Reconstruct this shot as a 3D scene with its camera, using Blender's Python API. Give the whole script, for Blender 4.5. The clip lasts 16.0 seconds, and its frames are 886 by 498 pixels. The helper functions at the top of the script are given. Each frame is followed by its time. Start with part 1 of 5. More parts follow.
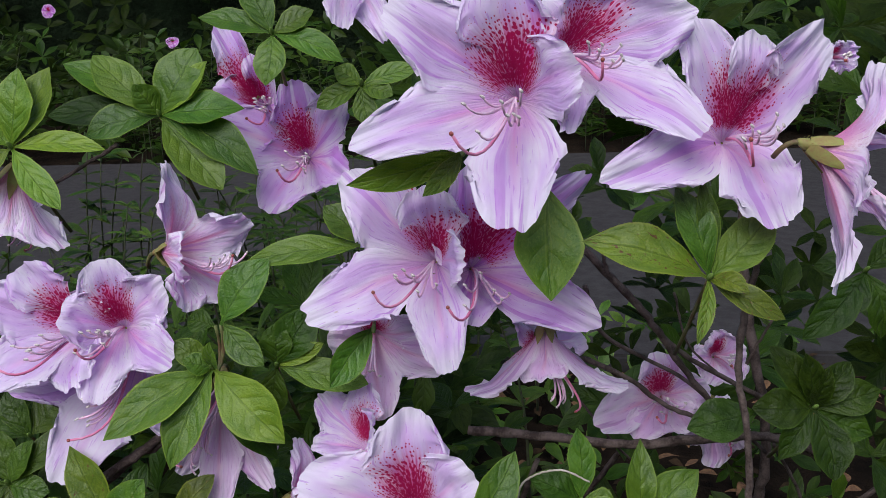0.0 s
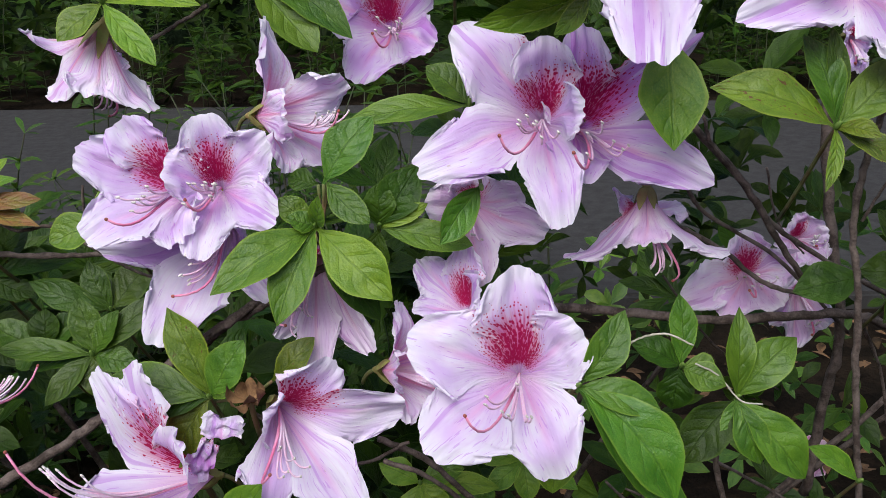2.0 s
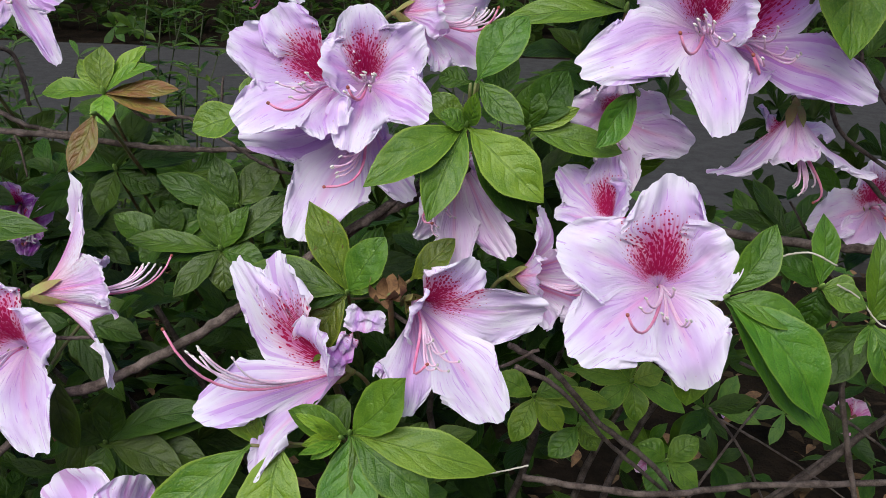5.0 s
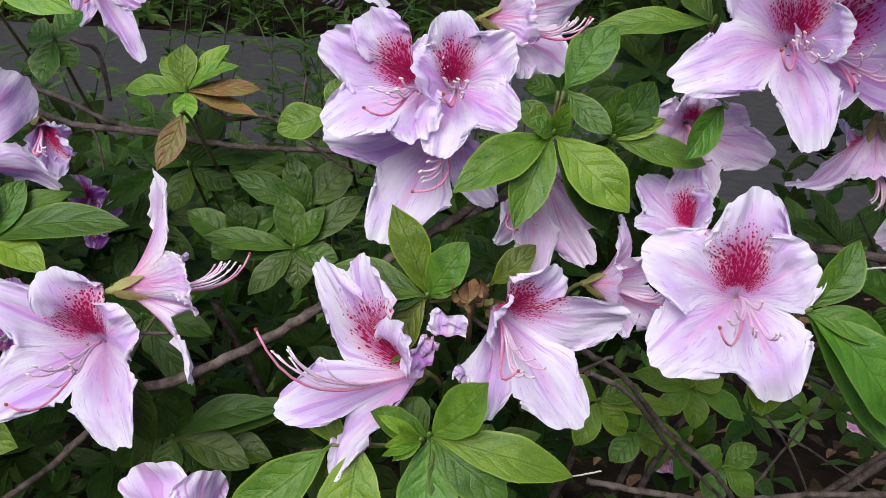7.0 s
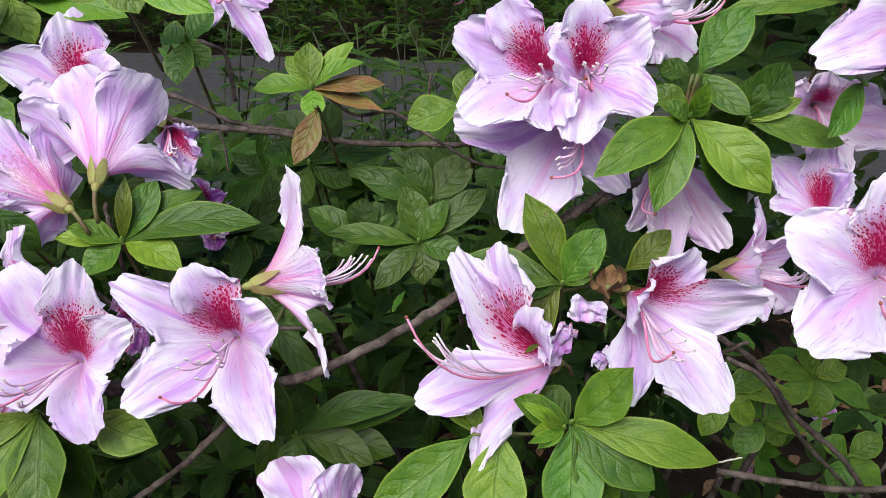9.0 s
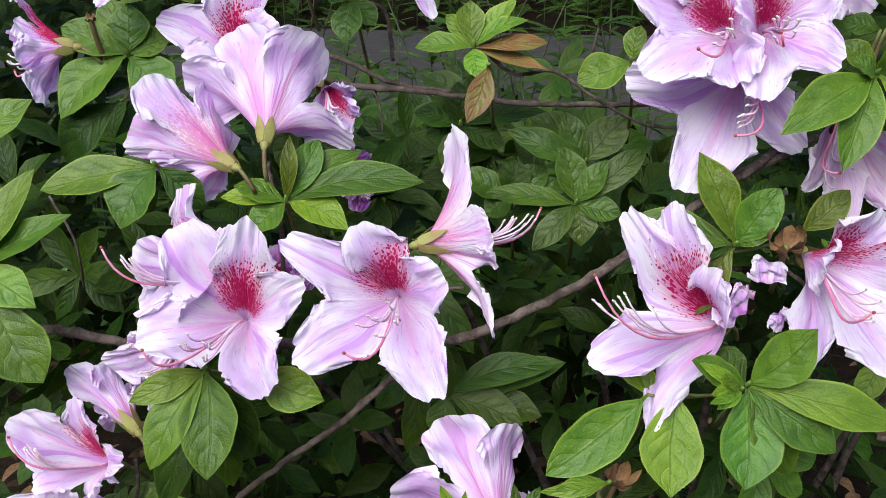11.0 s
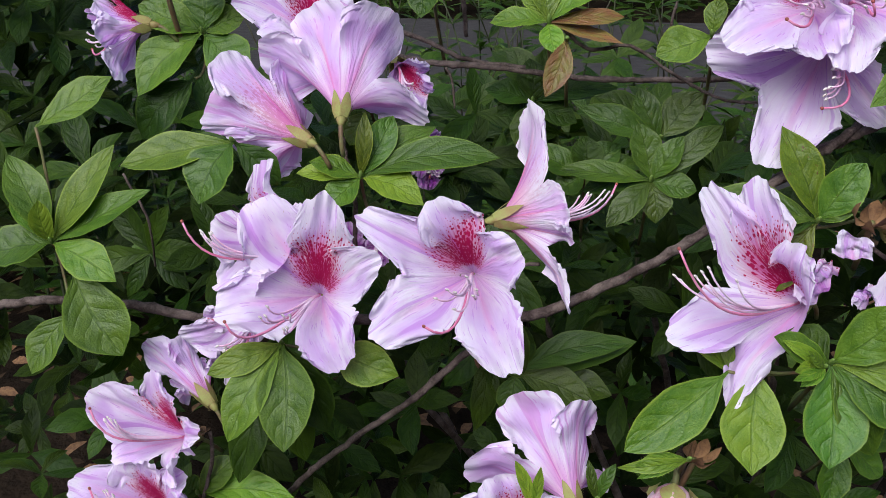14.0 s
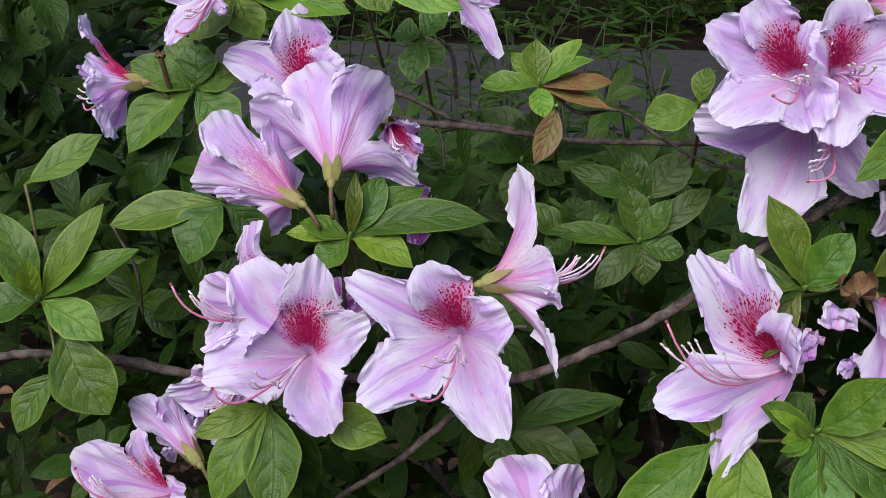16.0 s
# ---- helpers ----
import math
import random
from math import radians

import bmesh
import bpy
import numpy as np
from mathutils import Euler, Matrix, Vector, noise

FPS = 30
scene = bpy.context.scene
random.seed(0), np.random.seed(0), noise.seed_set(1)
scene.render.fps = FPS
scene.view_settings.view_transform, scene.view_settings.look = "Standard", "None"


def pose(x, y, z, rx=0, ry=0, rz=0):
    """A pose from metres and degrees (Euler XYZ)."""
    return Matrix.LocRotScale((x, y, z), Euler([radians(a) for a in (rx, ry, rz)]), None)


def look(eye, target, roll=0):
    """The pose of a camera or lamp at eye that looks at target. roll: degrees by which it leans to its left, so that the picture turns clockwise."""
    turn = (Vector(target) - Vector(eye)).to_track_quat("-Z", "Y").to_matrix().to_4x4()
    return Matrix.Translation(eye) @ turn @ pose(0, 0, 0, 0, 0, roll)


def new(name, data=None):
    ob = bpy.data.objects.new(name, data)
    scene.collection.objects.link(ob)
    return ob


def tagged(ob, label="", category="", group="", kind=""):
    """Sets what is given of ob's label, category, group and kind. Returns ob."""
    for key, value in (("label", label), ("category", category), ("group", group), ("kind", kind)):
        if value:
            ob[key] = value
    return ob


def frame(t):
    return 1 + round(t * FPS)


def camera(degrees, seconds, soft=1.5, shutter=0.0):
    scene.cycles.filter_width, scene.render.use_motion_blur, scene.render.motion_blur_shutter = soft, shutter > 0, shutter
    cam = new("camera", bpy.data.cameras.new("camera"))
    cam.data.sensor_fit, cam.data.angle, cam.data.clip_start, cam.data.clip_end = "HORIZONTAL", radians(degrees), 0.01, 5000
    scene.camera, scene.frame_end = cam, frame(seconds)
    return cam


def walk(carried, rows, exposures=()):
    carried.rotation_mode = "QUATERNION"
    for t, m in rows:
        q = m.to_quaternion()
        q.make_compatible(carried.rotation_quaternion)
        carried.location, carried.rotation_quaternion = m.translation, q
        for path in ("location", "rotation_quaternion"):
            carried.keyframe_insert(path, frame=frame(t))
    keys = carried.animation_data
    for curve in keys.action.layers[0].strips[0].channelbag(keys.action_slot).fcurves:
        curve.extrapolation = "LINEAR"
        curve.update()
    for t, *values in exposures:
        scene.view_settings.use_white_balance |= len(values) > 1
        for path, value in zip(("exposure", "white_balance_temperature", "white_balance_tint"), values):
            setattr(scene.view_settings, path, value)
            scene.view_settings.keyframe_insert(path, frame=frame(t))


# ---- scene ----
cam = camera(52.0, 16.0, soft=0.08)
PATH = [
    (0, (0.1316, -0.3447, 0.8236), (0.1132, 0.0856, 0.6930), -1.82),
    (0.5, (0.0986, -0.3463, 0.8123), (0.0845, 0.0822, 0.6756), -0.94),
    (1, (0.0878, -0.3491, 0.7984), (0.0731, 0.0760, 0.6517), -1.18),
    (1.5, (0.0885, -0.3523, 0.7890), (0.0733, 0.0722, 0.6403), -1.35),
    (2, (0.0760, -0.3541, 0.7813), (0.0656, 0.0700, 0.6310), -1.04),
    (2.5, (0.0695, -0.3579, 0.7693), (0.0571, 0.0627, 0.6098), -0.85),
    (3, (0.0484, -0.3644, 0.7573), (0.0275, 0.0547, 0.5945), 0.32),
    (3.5, (0.0338, -0.3630, 0.7582), (0.0114, 0.0542, 0.5908), -0.03),
    (4, (0.0303, -0.3619, 0.7568), (0.0099, 0.0549, 0.5885), 0.65),
    (6.5, (-0.0122, -0.3648, 0.7595), (-0.0261, 0.0505, 0.5870), 2.23),
    (7, (-0.0195, -0.3653, 0.7627), (-0.0360, 0.0496, 0.5893), 3.00),
    (7.5, (-0.0273, -0.3640, 0.7646), (-0.0534, 0.0513, 0.5933), 2.56),
    (8, (-0.0309, -0.3662, 0.7645), (-0.0622, 0.0499, 0.5961), 2.08),
    (8.5, (-0.0468, -0.3707, 0.7593), (-0.0757, 0.0464, 0.5930), 1.41),
    (9, (-0.0648, -0.3740, 0.7495), (-0.0981, 0.0430, 0.5836), 0.72),
    (9.5, (-0.0793, -0.3731, 0.7462), (-0.1253, 0.0410, 0.5762), -0.16),
    (10, (-0.0971, -0.3746, 0.7456), (-0.1447, 0.0380, 0.5726), 0.14),
    (12.5, (-0.1392, -0.3869, 0.7313), (-0.2022, 0.0193, 0.5481), -0.91),
    (13, (-0.1376, -0.3859, 0.7291), (-0.2044, 0.0190, 0.5446), -1.18),
    (13.5, (-0.1373, -0.3852, 0.7327), (-0.2050, 0.0188, 0.5464), -0.92),
    (14, (-0.1415, -0.3855, 0.7351), (-0.2115, 0.0202, 0.5533), -0.74),
    (14.5, (-0.1265, -0.3802, 0.7377), (-0.1980, 0.0279, 0.5620), -0.91),
    (15, (-0.1251, -0.3774, 0.7493), (-0.1919, 0.0324, 0.5757), -0.34),
    (15.5, (-0.1434, -0.3776, 0.7539), (-0.2055, 0.0323, 0.5789), 0.19),
    (16, (-0.1428, -0.3786, 0.7550), (-0.2077, 0.0315, 0.5815), 0.04),
]
EXPOSURE = [(0.0, -0.08, 6000, 13), (1.5, 0.28, 6150, 8), (4.0, 0.31, 6200, 5), (8.0, 0.43, 6200, 6), (10.0, 0.61, 6250, 4),
            (12.5, 0.41, 6100, 9), (16.0, 0.18, 6050, 12)]
walk(cam, [(t, look(e, g, r)) for t, e, g, r in PATH], EXPOSURE)
# ---- world and light ----
world = bpy.data.worlds.new("overcast_sky")
scene.world = world
world.use_nodes = True
wn = world.node_tree.nodes
sky = wn.new("ShaderNodeTexSky")
sky.sky_type, sky.sun_disc = "NISHITA", False
sky.sun_elevation, sky.sun_rotation = radians(47), radians(196)
sky.air_density, sky.dust_density, sky.ozone_density = 1.0, 3.0, 1.0
wn["Background"].inputs["Strength"].default_value = 0.13
world.node_tree.links.new(sky.outputs[0], wn["Background"].inputs["Color"])
sun_data = bpy.data.lights.new("sun", "SUN")
sun_data.energy, sun_data.angle, sun_data.color = 3.0, radians(48), (1.0, 0.97, 0.94)
sun = new("sun", sun_data)
sun.matrix_world = look((-0.28, -0.98, 1.08), (0, 0, 0))


# ---- materials ----
class Nodes:
    """A small builder for node materials."""

    def __init__(self, name):
        self.mat = bpy.data.materials.new(name)
        self.mat.use_nodes = True
        self.tree = self.mat.node_tree
        self.bsdf = self.tree.nodes["Principled BSDF"]
        self.out = self.tree.nodes["Material Output"]

    def add(self, kind, **values):
        node = self.tree.nodes.new(kind)
        for key, value in values.items():
            setattr(node, key, value)
        return node

    def put(self, socket, value):
        if isinstance(value, bpy.types.NodeSocket):
            self.tree.links.new(value, socket)
        else:
            socket.default_value = value

    def math(self, op, a, b=0.0, c=0.0, clamp=False):
        n = self.add("ShaderNodeMath", operation=op, use_clamp=clamp)
        for s, v in zip(n.inputs, (a, b, c)):
            self.put(s, v)
        return n.outputs[0]

    def ramp(self, value, lo, hi):
        n = self.add("ShaderNodeMapRange", interpolation_type="SMOOTHSTEP")
        for s, v in zip(n.inputs, (value, lo, hi, 0.0, 1.0)):
            self.put(s, v)
        return n.outputs[0]

    def mix(self, fac, a, b):
        n = self.add("ShaderNodeMix", data_type="RGBA")
        self.put(n.inputs[0], fac)
        self.put(n.inputs[6], (*a, 1) if isinstance(a, tuple) else a)
        self.put(n.inputs[7], (*b, 1) if isinstance(b, tuple) else b)
        return n.outputs[2]

    def vec(self, x, y, z):
        n = self.add("ShaderNodeCombineXYZ")
        for s, v in zip(n.inputs, (x, y, z)):
            self.put(s, v)
        return n.outputs[0]

    def noise(self, vector, scale, detail=2.0, rough=0.5):
        n = self.add("ShaderNodeTexNoise")
        self.put(n.inputs["Vector"], vector)
        for key, v in (("Scale", scale), ("Detail", detail), ("Roughness", rough)):
            n.inputs[key].default_value = v
        return n.outputs[0]

    def bump(self, height, strength, distance):
        n = self.add("ShaderNodeBump")
        n.inputs["Strength"].default_value, n.inputs["Distance"].default_value = strength, distance
        self.put(n.inputs["Height"], height)
        self.put(self.bsdf.inputs["Normal"], n.outputs[0])
        return n.outputs[0]

    def uv(self):
        n = self.add("ShaderNodeSeparateXYZ")
        self.put(n.inputs[0], self.add("ShaderNodeUVMap", uv_map="UVMap").outputs[0])
        return n.outputs[0], n.outputs[1]

    def finish(self, colour, rough, translucent=0.0, normal=None, glow=(1, 1, 1), spec=0.5):
        self.put(self.bsdf.inputs["Base Color"], colour)
        self.put(self.bsdf.inputs["Roughness"], rough)
        self.bsdf.inputs["Specular IOR Level"].default_value = spec
        if translucent:
            t, m = self.add("ShaderNodeBsdfTranslucent"), self.add("ShaderNodeMixShader")
            tint = self.add("ShaderNodeMix", data_type="RGBA", blend_type="MULTIPLY")
            self.put(tint.inputs[0], 1.0)
            self.put(tint.inputs[6], colour)
            self.put(tint.inputs[7], (*glow, 1))
            self.put(t.inputs[0], tint.outputs[2])
            if normal:
                self.put(t.inputs["Normal"], normal)
            m.inputs[0].default_value = translucent
            self.tree.links.new(self.bsdf.outputs[0], m.inputs[1])
            self.tree.links.new(t.outputs[0], m.inputs[2])
            self.tree.links.new(m.outputs[0], self.out.inputs[0])
        return self.mat


def petal_material(name, pale, throat, streak, amount, speckled=1.0, blush=1.0):
    """Petal skin: white margin, lilac wash inside, pink throat and midrib, a few purple streaks and flecks, and the crimson
    speckles where the mesh allows them."""
    n = Nodes(name)
    u, v = n.uv()
    av = n.math("ABSOLUTE", v)
    rnd = n.add("ShaderNodeObjectInfo").outputs["Random"]
    off = n.math("MULTIPLY", rnd, 37.0)
    allow = n.add("ShaderNodeAttribute", attribute_name="speckle").outputs["Fac"]
    white = tuple(0.4 * p + 0.6 * w for p, w in zip(pale, (0.87, 0.84, 0.915)))
    lilac = tuple(p * q for p, q in zip(pale, (0.90, 0.72, 0.98)))
    # a soft cloudy wash that thins out towards the margin
    wash = n.noise(n.vec(n.math("MULTIPLY", v, 1.0), n.math("MULTIPLY", u, 1.3), off), 1.7, 3.0, 0.55)
    inner = n.math("MULTIPLY", n.ramp(av, 0.98, 0.50), n.ramp(u, 1.0, 0.80))
    col = n.mix(n.math("MULTIPLY", n.math("MULTIPLY", n.ramp(wash, 0.26, 0.60), inner), 0.85), white, lilac)
    # purple clouds that some petals carry
    tint = n.math("MULTIPLY", n.ramp(n.math("ADD", wash, n.math("MULTIPLY", rnd, 0.22)), 0.66, 0.86), 0.45)
    col = n.mix(tint, col, tuple(0.5 * (p + q) for p, q in zip(lilac, streak)))
    # pink throat and midrib, broken up by fine veins
    vein = n.noise(n.vec(n.math("MULTIPLY", v, 9.0), n.math("MULTIPLY", u, 1.6), off), 2.2, 2.0, 0.5)
    deep = n.math("ADD", u, n.math("MULTIPLY", n.math("SUBTRACT", vein, 0.5), 0.10))
    col = n.mix(n.math("MULTIPLY", n.ramp(n.math("ADD", deep, n.math("MULTIPLY", av, 0.16)), 0.66, 0.34), 0.40 * blush), col, throat)
    mid = n.math("MULTIPLY", n.ramp(n.math("ADD", av, n.math("MULTIPLY", vein, 0.10)), 0.24, 0.03), n.ramp(u, 0.92, 0.50))
    col = n.mix(n.math("MULTIPLY", mid, 0.55 * blush), col, throat)
    # fine veins
    lines = n.math("MULTIPLY", n.ramp(vein, 0.52, 0.66), n.ramp(u, 0.98, 0.60))
    col = n.mix(n.math("MULTIPLY", lines, 0.22), col, tuple(0.6 * p + 0.4 * q for p, q in zip(lilac, throat)))
    # long streaks
    line = n.noise(n.vec(n.math("MULTIPLY", v, 2.4), n.math("MULTIPLY", u, 0.5), n.math("ADD", off, 2.0)), 1.35, 1.0)
    ragged = n.math("ADD", line, n.math("MULTIPLY", n.math("SUBTRACT", vein, 0.5), 0.05))
    mask = n.math("MULTIPLY", n.ramp(ragged, 0.655 - amount, 0.70 - amount), n.ramp(av, 0.97, 0.80))
    col = n.mix(n.math("MULTIPLY", mask, 0.56), col, streak)
    # short flecks along the veins
    fl = n.noise(n.vec(n.math("MULTIPLY", v, 8.0), n.math("MULTIPLY", u, 2.9), n.math("ADD", off, 5.0)), 2.6, 1.0)
    col = n.mix(n.math("MULTIPLY", n.ramp(fl, 0.645, 0.70), 0.48), col, streak)
    # crimson speckles, long and merging towards the throat
    vor = n.add("ShaderNodeTexVoronoi", feature="F1")
    n.put(vor.inputs["Vector"], n.vec(n.math("MULTIPLY", v, 12.0), n.math("MULTIPLY", u, 30.0), off))
    vor.inputs["Scale"].default_value, vor.inputs["Randomness"].default_value = 1.0, 0.9
    reach = n.math("MINIMUM", 0.80, n.math("MULTIPLY", allow, n.math("MULTIPLY_ADD", vein, 1.15, 0.27)))
    spot = n.ramp(n.math("SUBTRACT", reach, vor.outputs["Distance"]), -0.04, 0.09)
    spot = n.math("MULTIPLY", spot, n.ramp(allow, 0.04, 0.16))
    flush = n.math("MULTIPLY", n.ramp(n.math("MULTIPLY", allow, n.math("MULTIPLY_ADD", vein, 1.5, 0.15)), 0.14, 0.75), 0.80 * speckled)
    col = n.mix(flush, col, (0.62, 0.03, 0.18))
    col = n.mix(n.math("MULTIPLY", spot, 0.97 * speckled), col, (0.43, 0.004, 0.075))
    # small brown bruises
    bruise = n.noise(n.vec(n.math("MULTIPLY", v, 3.0), n.math("MULTIPLY", u, 6.0), n.math("ADD", off, 11.0)), 3.1, 2.0)
    col = n.mix(n.math("MULTIPLY", n.ramp(bruise, 0.735, 0.775), 0.45), col, (0.50, 0.36, 0.26))
    fold = n.noise(n.vec(n.math("MULTIPLY", v, 3.2), n.math("MULTIPLY", u, 2.2), off), 2.0, 2.0)
    grain = n.noise(n.add("ShaderNodeTexCoord").outputs["Object"], 700.0, 2.0)
    b = n.bump(n.math("ADD", fold, n.math("ADD", n.math("MULTIPLY", vein, 0.10), n.math("MULTIPLY", grain, 0.10))), 0.62, 0.0014)
    return n.finish(col, 0.62, 0.38, b, (1.0, 0.94, 1.0), 0.14)


PETAL = {
    "white": petal_material("petal_white", (0.765, 0.675, 0.85), (0.78, 0.32, 0.68), (0.52, 0.20, 0.70), 0.032),
    "streaked": petal_material("petal_streaked", (0.77, 0.65, 0.845), (0.78, 0.29, 0.66), (0.54, 0.20, 0.68), 0.065),
    "backs": petal_material("petal_backs", (0.79, 0.65, 0.89), (0.82, 0.19, 0.54), (0.62, 0.24, 0.66), 0.075, 0.32),
    "rosy": petal_material("petal_rosy", (0.85, 0.75, 0.88), (0.82, 0.14, 0.34), (0.60, 0.22, 0.66), 0.05, 0.12),
    "lilac": petal_material("petal_lilac", (0.73, 0.57, 0.85), (0.74, 0.26, 0.58), (0.50, 0.13, 0.66), 0.11),
    "faded": petal_material("petal_faded", (0.84, 0.69, 0.82), (0.78, 0.32, 0.54), (0.52, 0.22, 0.58), 0.02),
    "bud": petal_material("petal_bud", (0.80, 0.46, 0.50), (0.76, 0.30, 0.36), (0.70, 0.30, 0.40), 0.0, 0.0),
    "pink": petal_material("petal_pink", (0.78, 0.34, 0.56), (0.66, 0.10, 0.30), (0.60, 0.10, 0.36), 0.05),
    "magenta": petal_material("petal_magenta", (0.60, 0.15, 0.64), (0.50, 0.05, 0.42), (0.42, 0.05, 0.50), 0.1),
}


def leaf_material(name, base, deep, rim, spots=0.0, gloss=0.40):
    """Leaf blade: mottled green, sunken veins in a feather pattern, a paler rim, fine down."""
    n = Nodes(name)
    u, v = n.uv()
    rnd = n.add("ShaderNodeObjectInfo").outputs["Random"]
    isl = n.add("ShaderNodeNewGeometry").outputs["Random Per Island"]
    off = n.math("MULTIPLY", n.math("ADD", rnd, isl), 23.0)
    av = n.math("ABSOLUTE", v)
    m = n.noise(n.vec(n.math("MULTIPLY", v, 1.2), n.math("MULTIPLY", u, 3.0), off), 1.4, 4.0)
    col = n.mix(n.ramp(m, 0.30, 0.72), base, deep)
    dark = n.add("ShaderNodeHueSaturation")
    n.put(dark.inputs["Value"], n.math("ADD", 0.68, n.math("MULTIPLY", n.math("FRACT", off), 0.62)))
    n.put(dark.inputs["Hue"], n.math("ADD", 0.472, n.math("MULTIPLY", n.math("FRACT", n.math("MULTIPLY", off, 3.7)), 0.036)))
    n.put(dark.inputs["Color"], col)
    col = dark.outputs[0]
    # midrib and five or six pairs of side veins that bow towards the tip
    wob = n.math("MULTIPLY", n.noise(n.vec(v, u, off), 3.0, 1.0), 0.07)
    rib = n.ramp(av, 0.055, 0.012)
    bow = n.math("MULTIPLY", n.math("POWER", av, 1.35), 0.30)
    ph = n.math("FRACT", n.math("ADD", n.math("MULTIPLY", n.math("SUBTRACT", n.math("ADD", u, wob), bow), 5.6), n.math("MULTIPLY", n.math("GREATER_THAN", v, 0.0), 0.35)))
    away = n.math("ABSOLUTE", n.math("SUBTRACT", ph, 0.5))
    side = n.math("MULTIPLY", n.ramp(away, 0.075, 0.0), n.ramp(av, 0.92, 0.55))
    veins = n.math("MAXIMUM", rib, n.math("MULTIPLY", side, 0.55))
    col = n.mix(n.math("MULTIPLY", veins, 0.34), col, tuple(c * 0.55 for c in deep))
    pale = n.ramp(n.math("ABSOLUTE", n.math("SUBTRACT", av, 0.085)), 0.035, 0.0)
    col = n.mix(n.math("MULTIPLY", pale, 0.22), col, rim)
    edge = n.math("ADD", av, n.math("MULTIPLY", m, 0.10))
    col = n.mix(n.math("MULTIPLY", n.ramp(edge, 0.92, 1.05), 0.65), col, rim)
    if spots:
        pit = n.noise(n.vec(v, n.math("MULTIPLY", u, 2.6), off), 6.0, 2.0)
        col = n.mix(n.ramp(pit, 0.70 - spots, 0.75 - spots), col, (0.10, 0.045, 0.02))
    speck = n.noise(n.vec(n.math("MULTIPLY", v, 5.0), n.math("MULTIPLY", u, 11.0), off), 3.0, 4.0, 0.65)
    col = n.mix(n.math("MULTIPLY", n.ramp(speck, 0.46, 0.70), 0.26), col, rim)
    # the blade swells between its veins; fine down roughens it
    quilt = n.math("MULTIPLY", n.ramp(away, 0.0, 0.34), n.ramp(av, 1.05, 0.35))
    down = n.noise(n.add("ShaderNodeTexCoord").outputs["Object"], 1100.0, 2.0)
    cells = n.noise(n.vec(n.math("MULTIPLY", v, 1.6), n.math("MULTIPLY", u, 4.0), off), 3.0, 2.0)
    h = n.math("ADD", n.math("MULTIPLY", quilt, 0.24), n.math("ADD", n.math("MULTIPLY", cells, 0.34), n.math("MULTIPLY", down, 0.36)))
    b = n.bump(n.math("SUBTRACT", h, n.math("MULTIPLY", veins, 0.18)), 0.80, 0.0012)
    n.bsdf.inputs["Sheen Weight"].default_value = 0.03 if gloss > 0.1 else 0.0
    n.bsdf.inputs["Sheen Roughness"].default_value = 0.40
    rough = n.math("ADD", 0.33, n.math("MULTIPLY", speck, 0.22))
    return n.finish(col, rough, 0.24, b, (1.0, 1.15, 0.4), gloss)


LEAF = {
    "b": leaf_material("leaf_young", (0.1258, 0.2368, 0.0155), (0.0713, 0.1702, 0.0089), (0.2668, 0.3681, 0.0441)),
    "y": leaf_material("leaf_yellowish", (0.0993, 0.1529, 0.0080), (0.0528, 0.0998, 0.0045), (0.2477, 0.3021, 0.0252), 0.02),
    "m": leaf_material("leaf_green", (0.0672, 0.1537, 0.0100), (0.0354, 0.1038, 0.0061), (0.1621, 0.2549, 0.0221)),
    # d, h and n: the green leaf again, with shade put into its colour
    "d": leaf_material("leaf_dark_shade", (0.0286, 0.0683, 0.0042), (0.0142, 0.0408, 0.0026), (0.0539, 0.1011, 0.0090), 0.0, 0.20),
    "h": leaf_material("leaf_deep_shade", (0.0149, 0.0304, 0.0036), (0.0074, 0.0169, 0.0024), (0.0186, 0.0337, 0.0048), 0.0, 0.06),
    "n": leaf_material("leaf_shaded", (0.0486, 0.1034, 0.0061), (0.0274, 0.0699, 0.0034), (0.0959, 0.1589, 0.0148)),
    "e": leaf_material("leaf_eaten", (0.1173, 0.1827, 0.0111), (0.0672, 0.1247, 0.0067), (0.2287, 0.2831, 0.0315), 0.055),
    "r": leaf_material("leaf_withering", (0.20, 0.19, 0.030), (0.22, 0.105, 0.035), (0.24, 0.12, 0.05), 0.03),
}


def plain(name, base, other, scale, rough, strength=0.4, distance=0.0006, translucent=0.0, spec=0.4):
    n = Nodes(name)
    p = n.add("ShaderNodeTexCoord").outputs["Object"]
    a, b = n.noise(p, scale, 4.0, 0.6), n.noise(p, scale * 7, 3.0, 0.6)
    n.bump(n.math("ADD", a, n.math("MULTIPLY", b, 0.5)), strength, distance)
    col = n.mix(n.ramp(n.math("ADD", n.math("MULTIPLY", a, 0.7), n.math("MULTIPLY", b, 0.3)), 0.36, 0.64), base, other)
    return n.finish(col, rough, translucent, None, (1, 1, 1), spec)


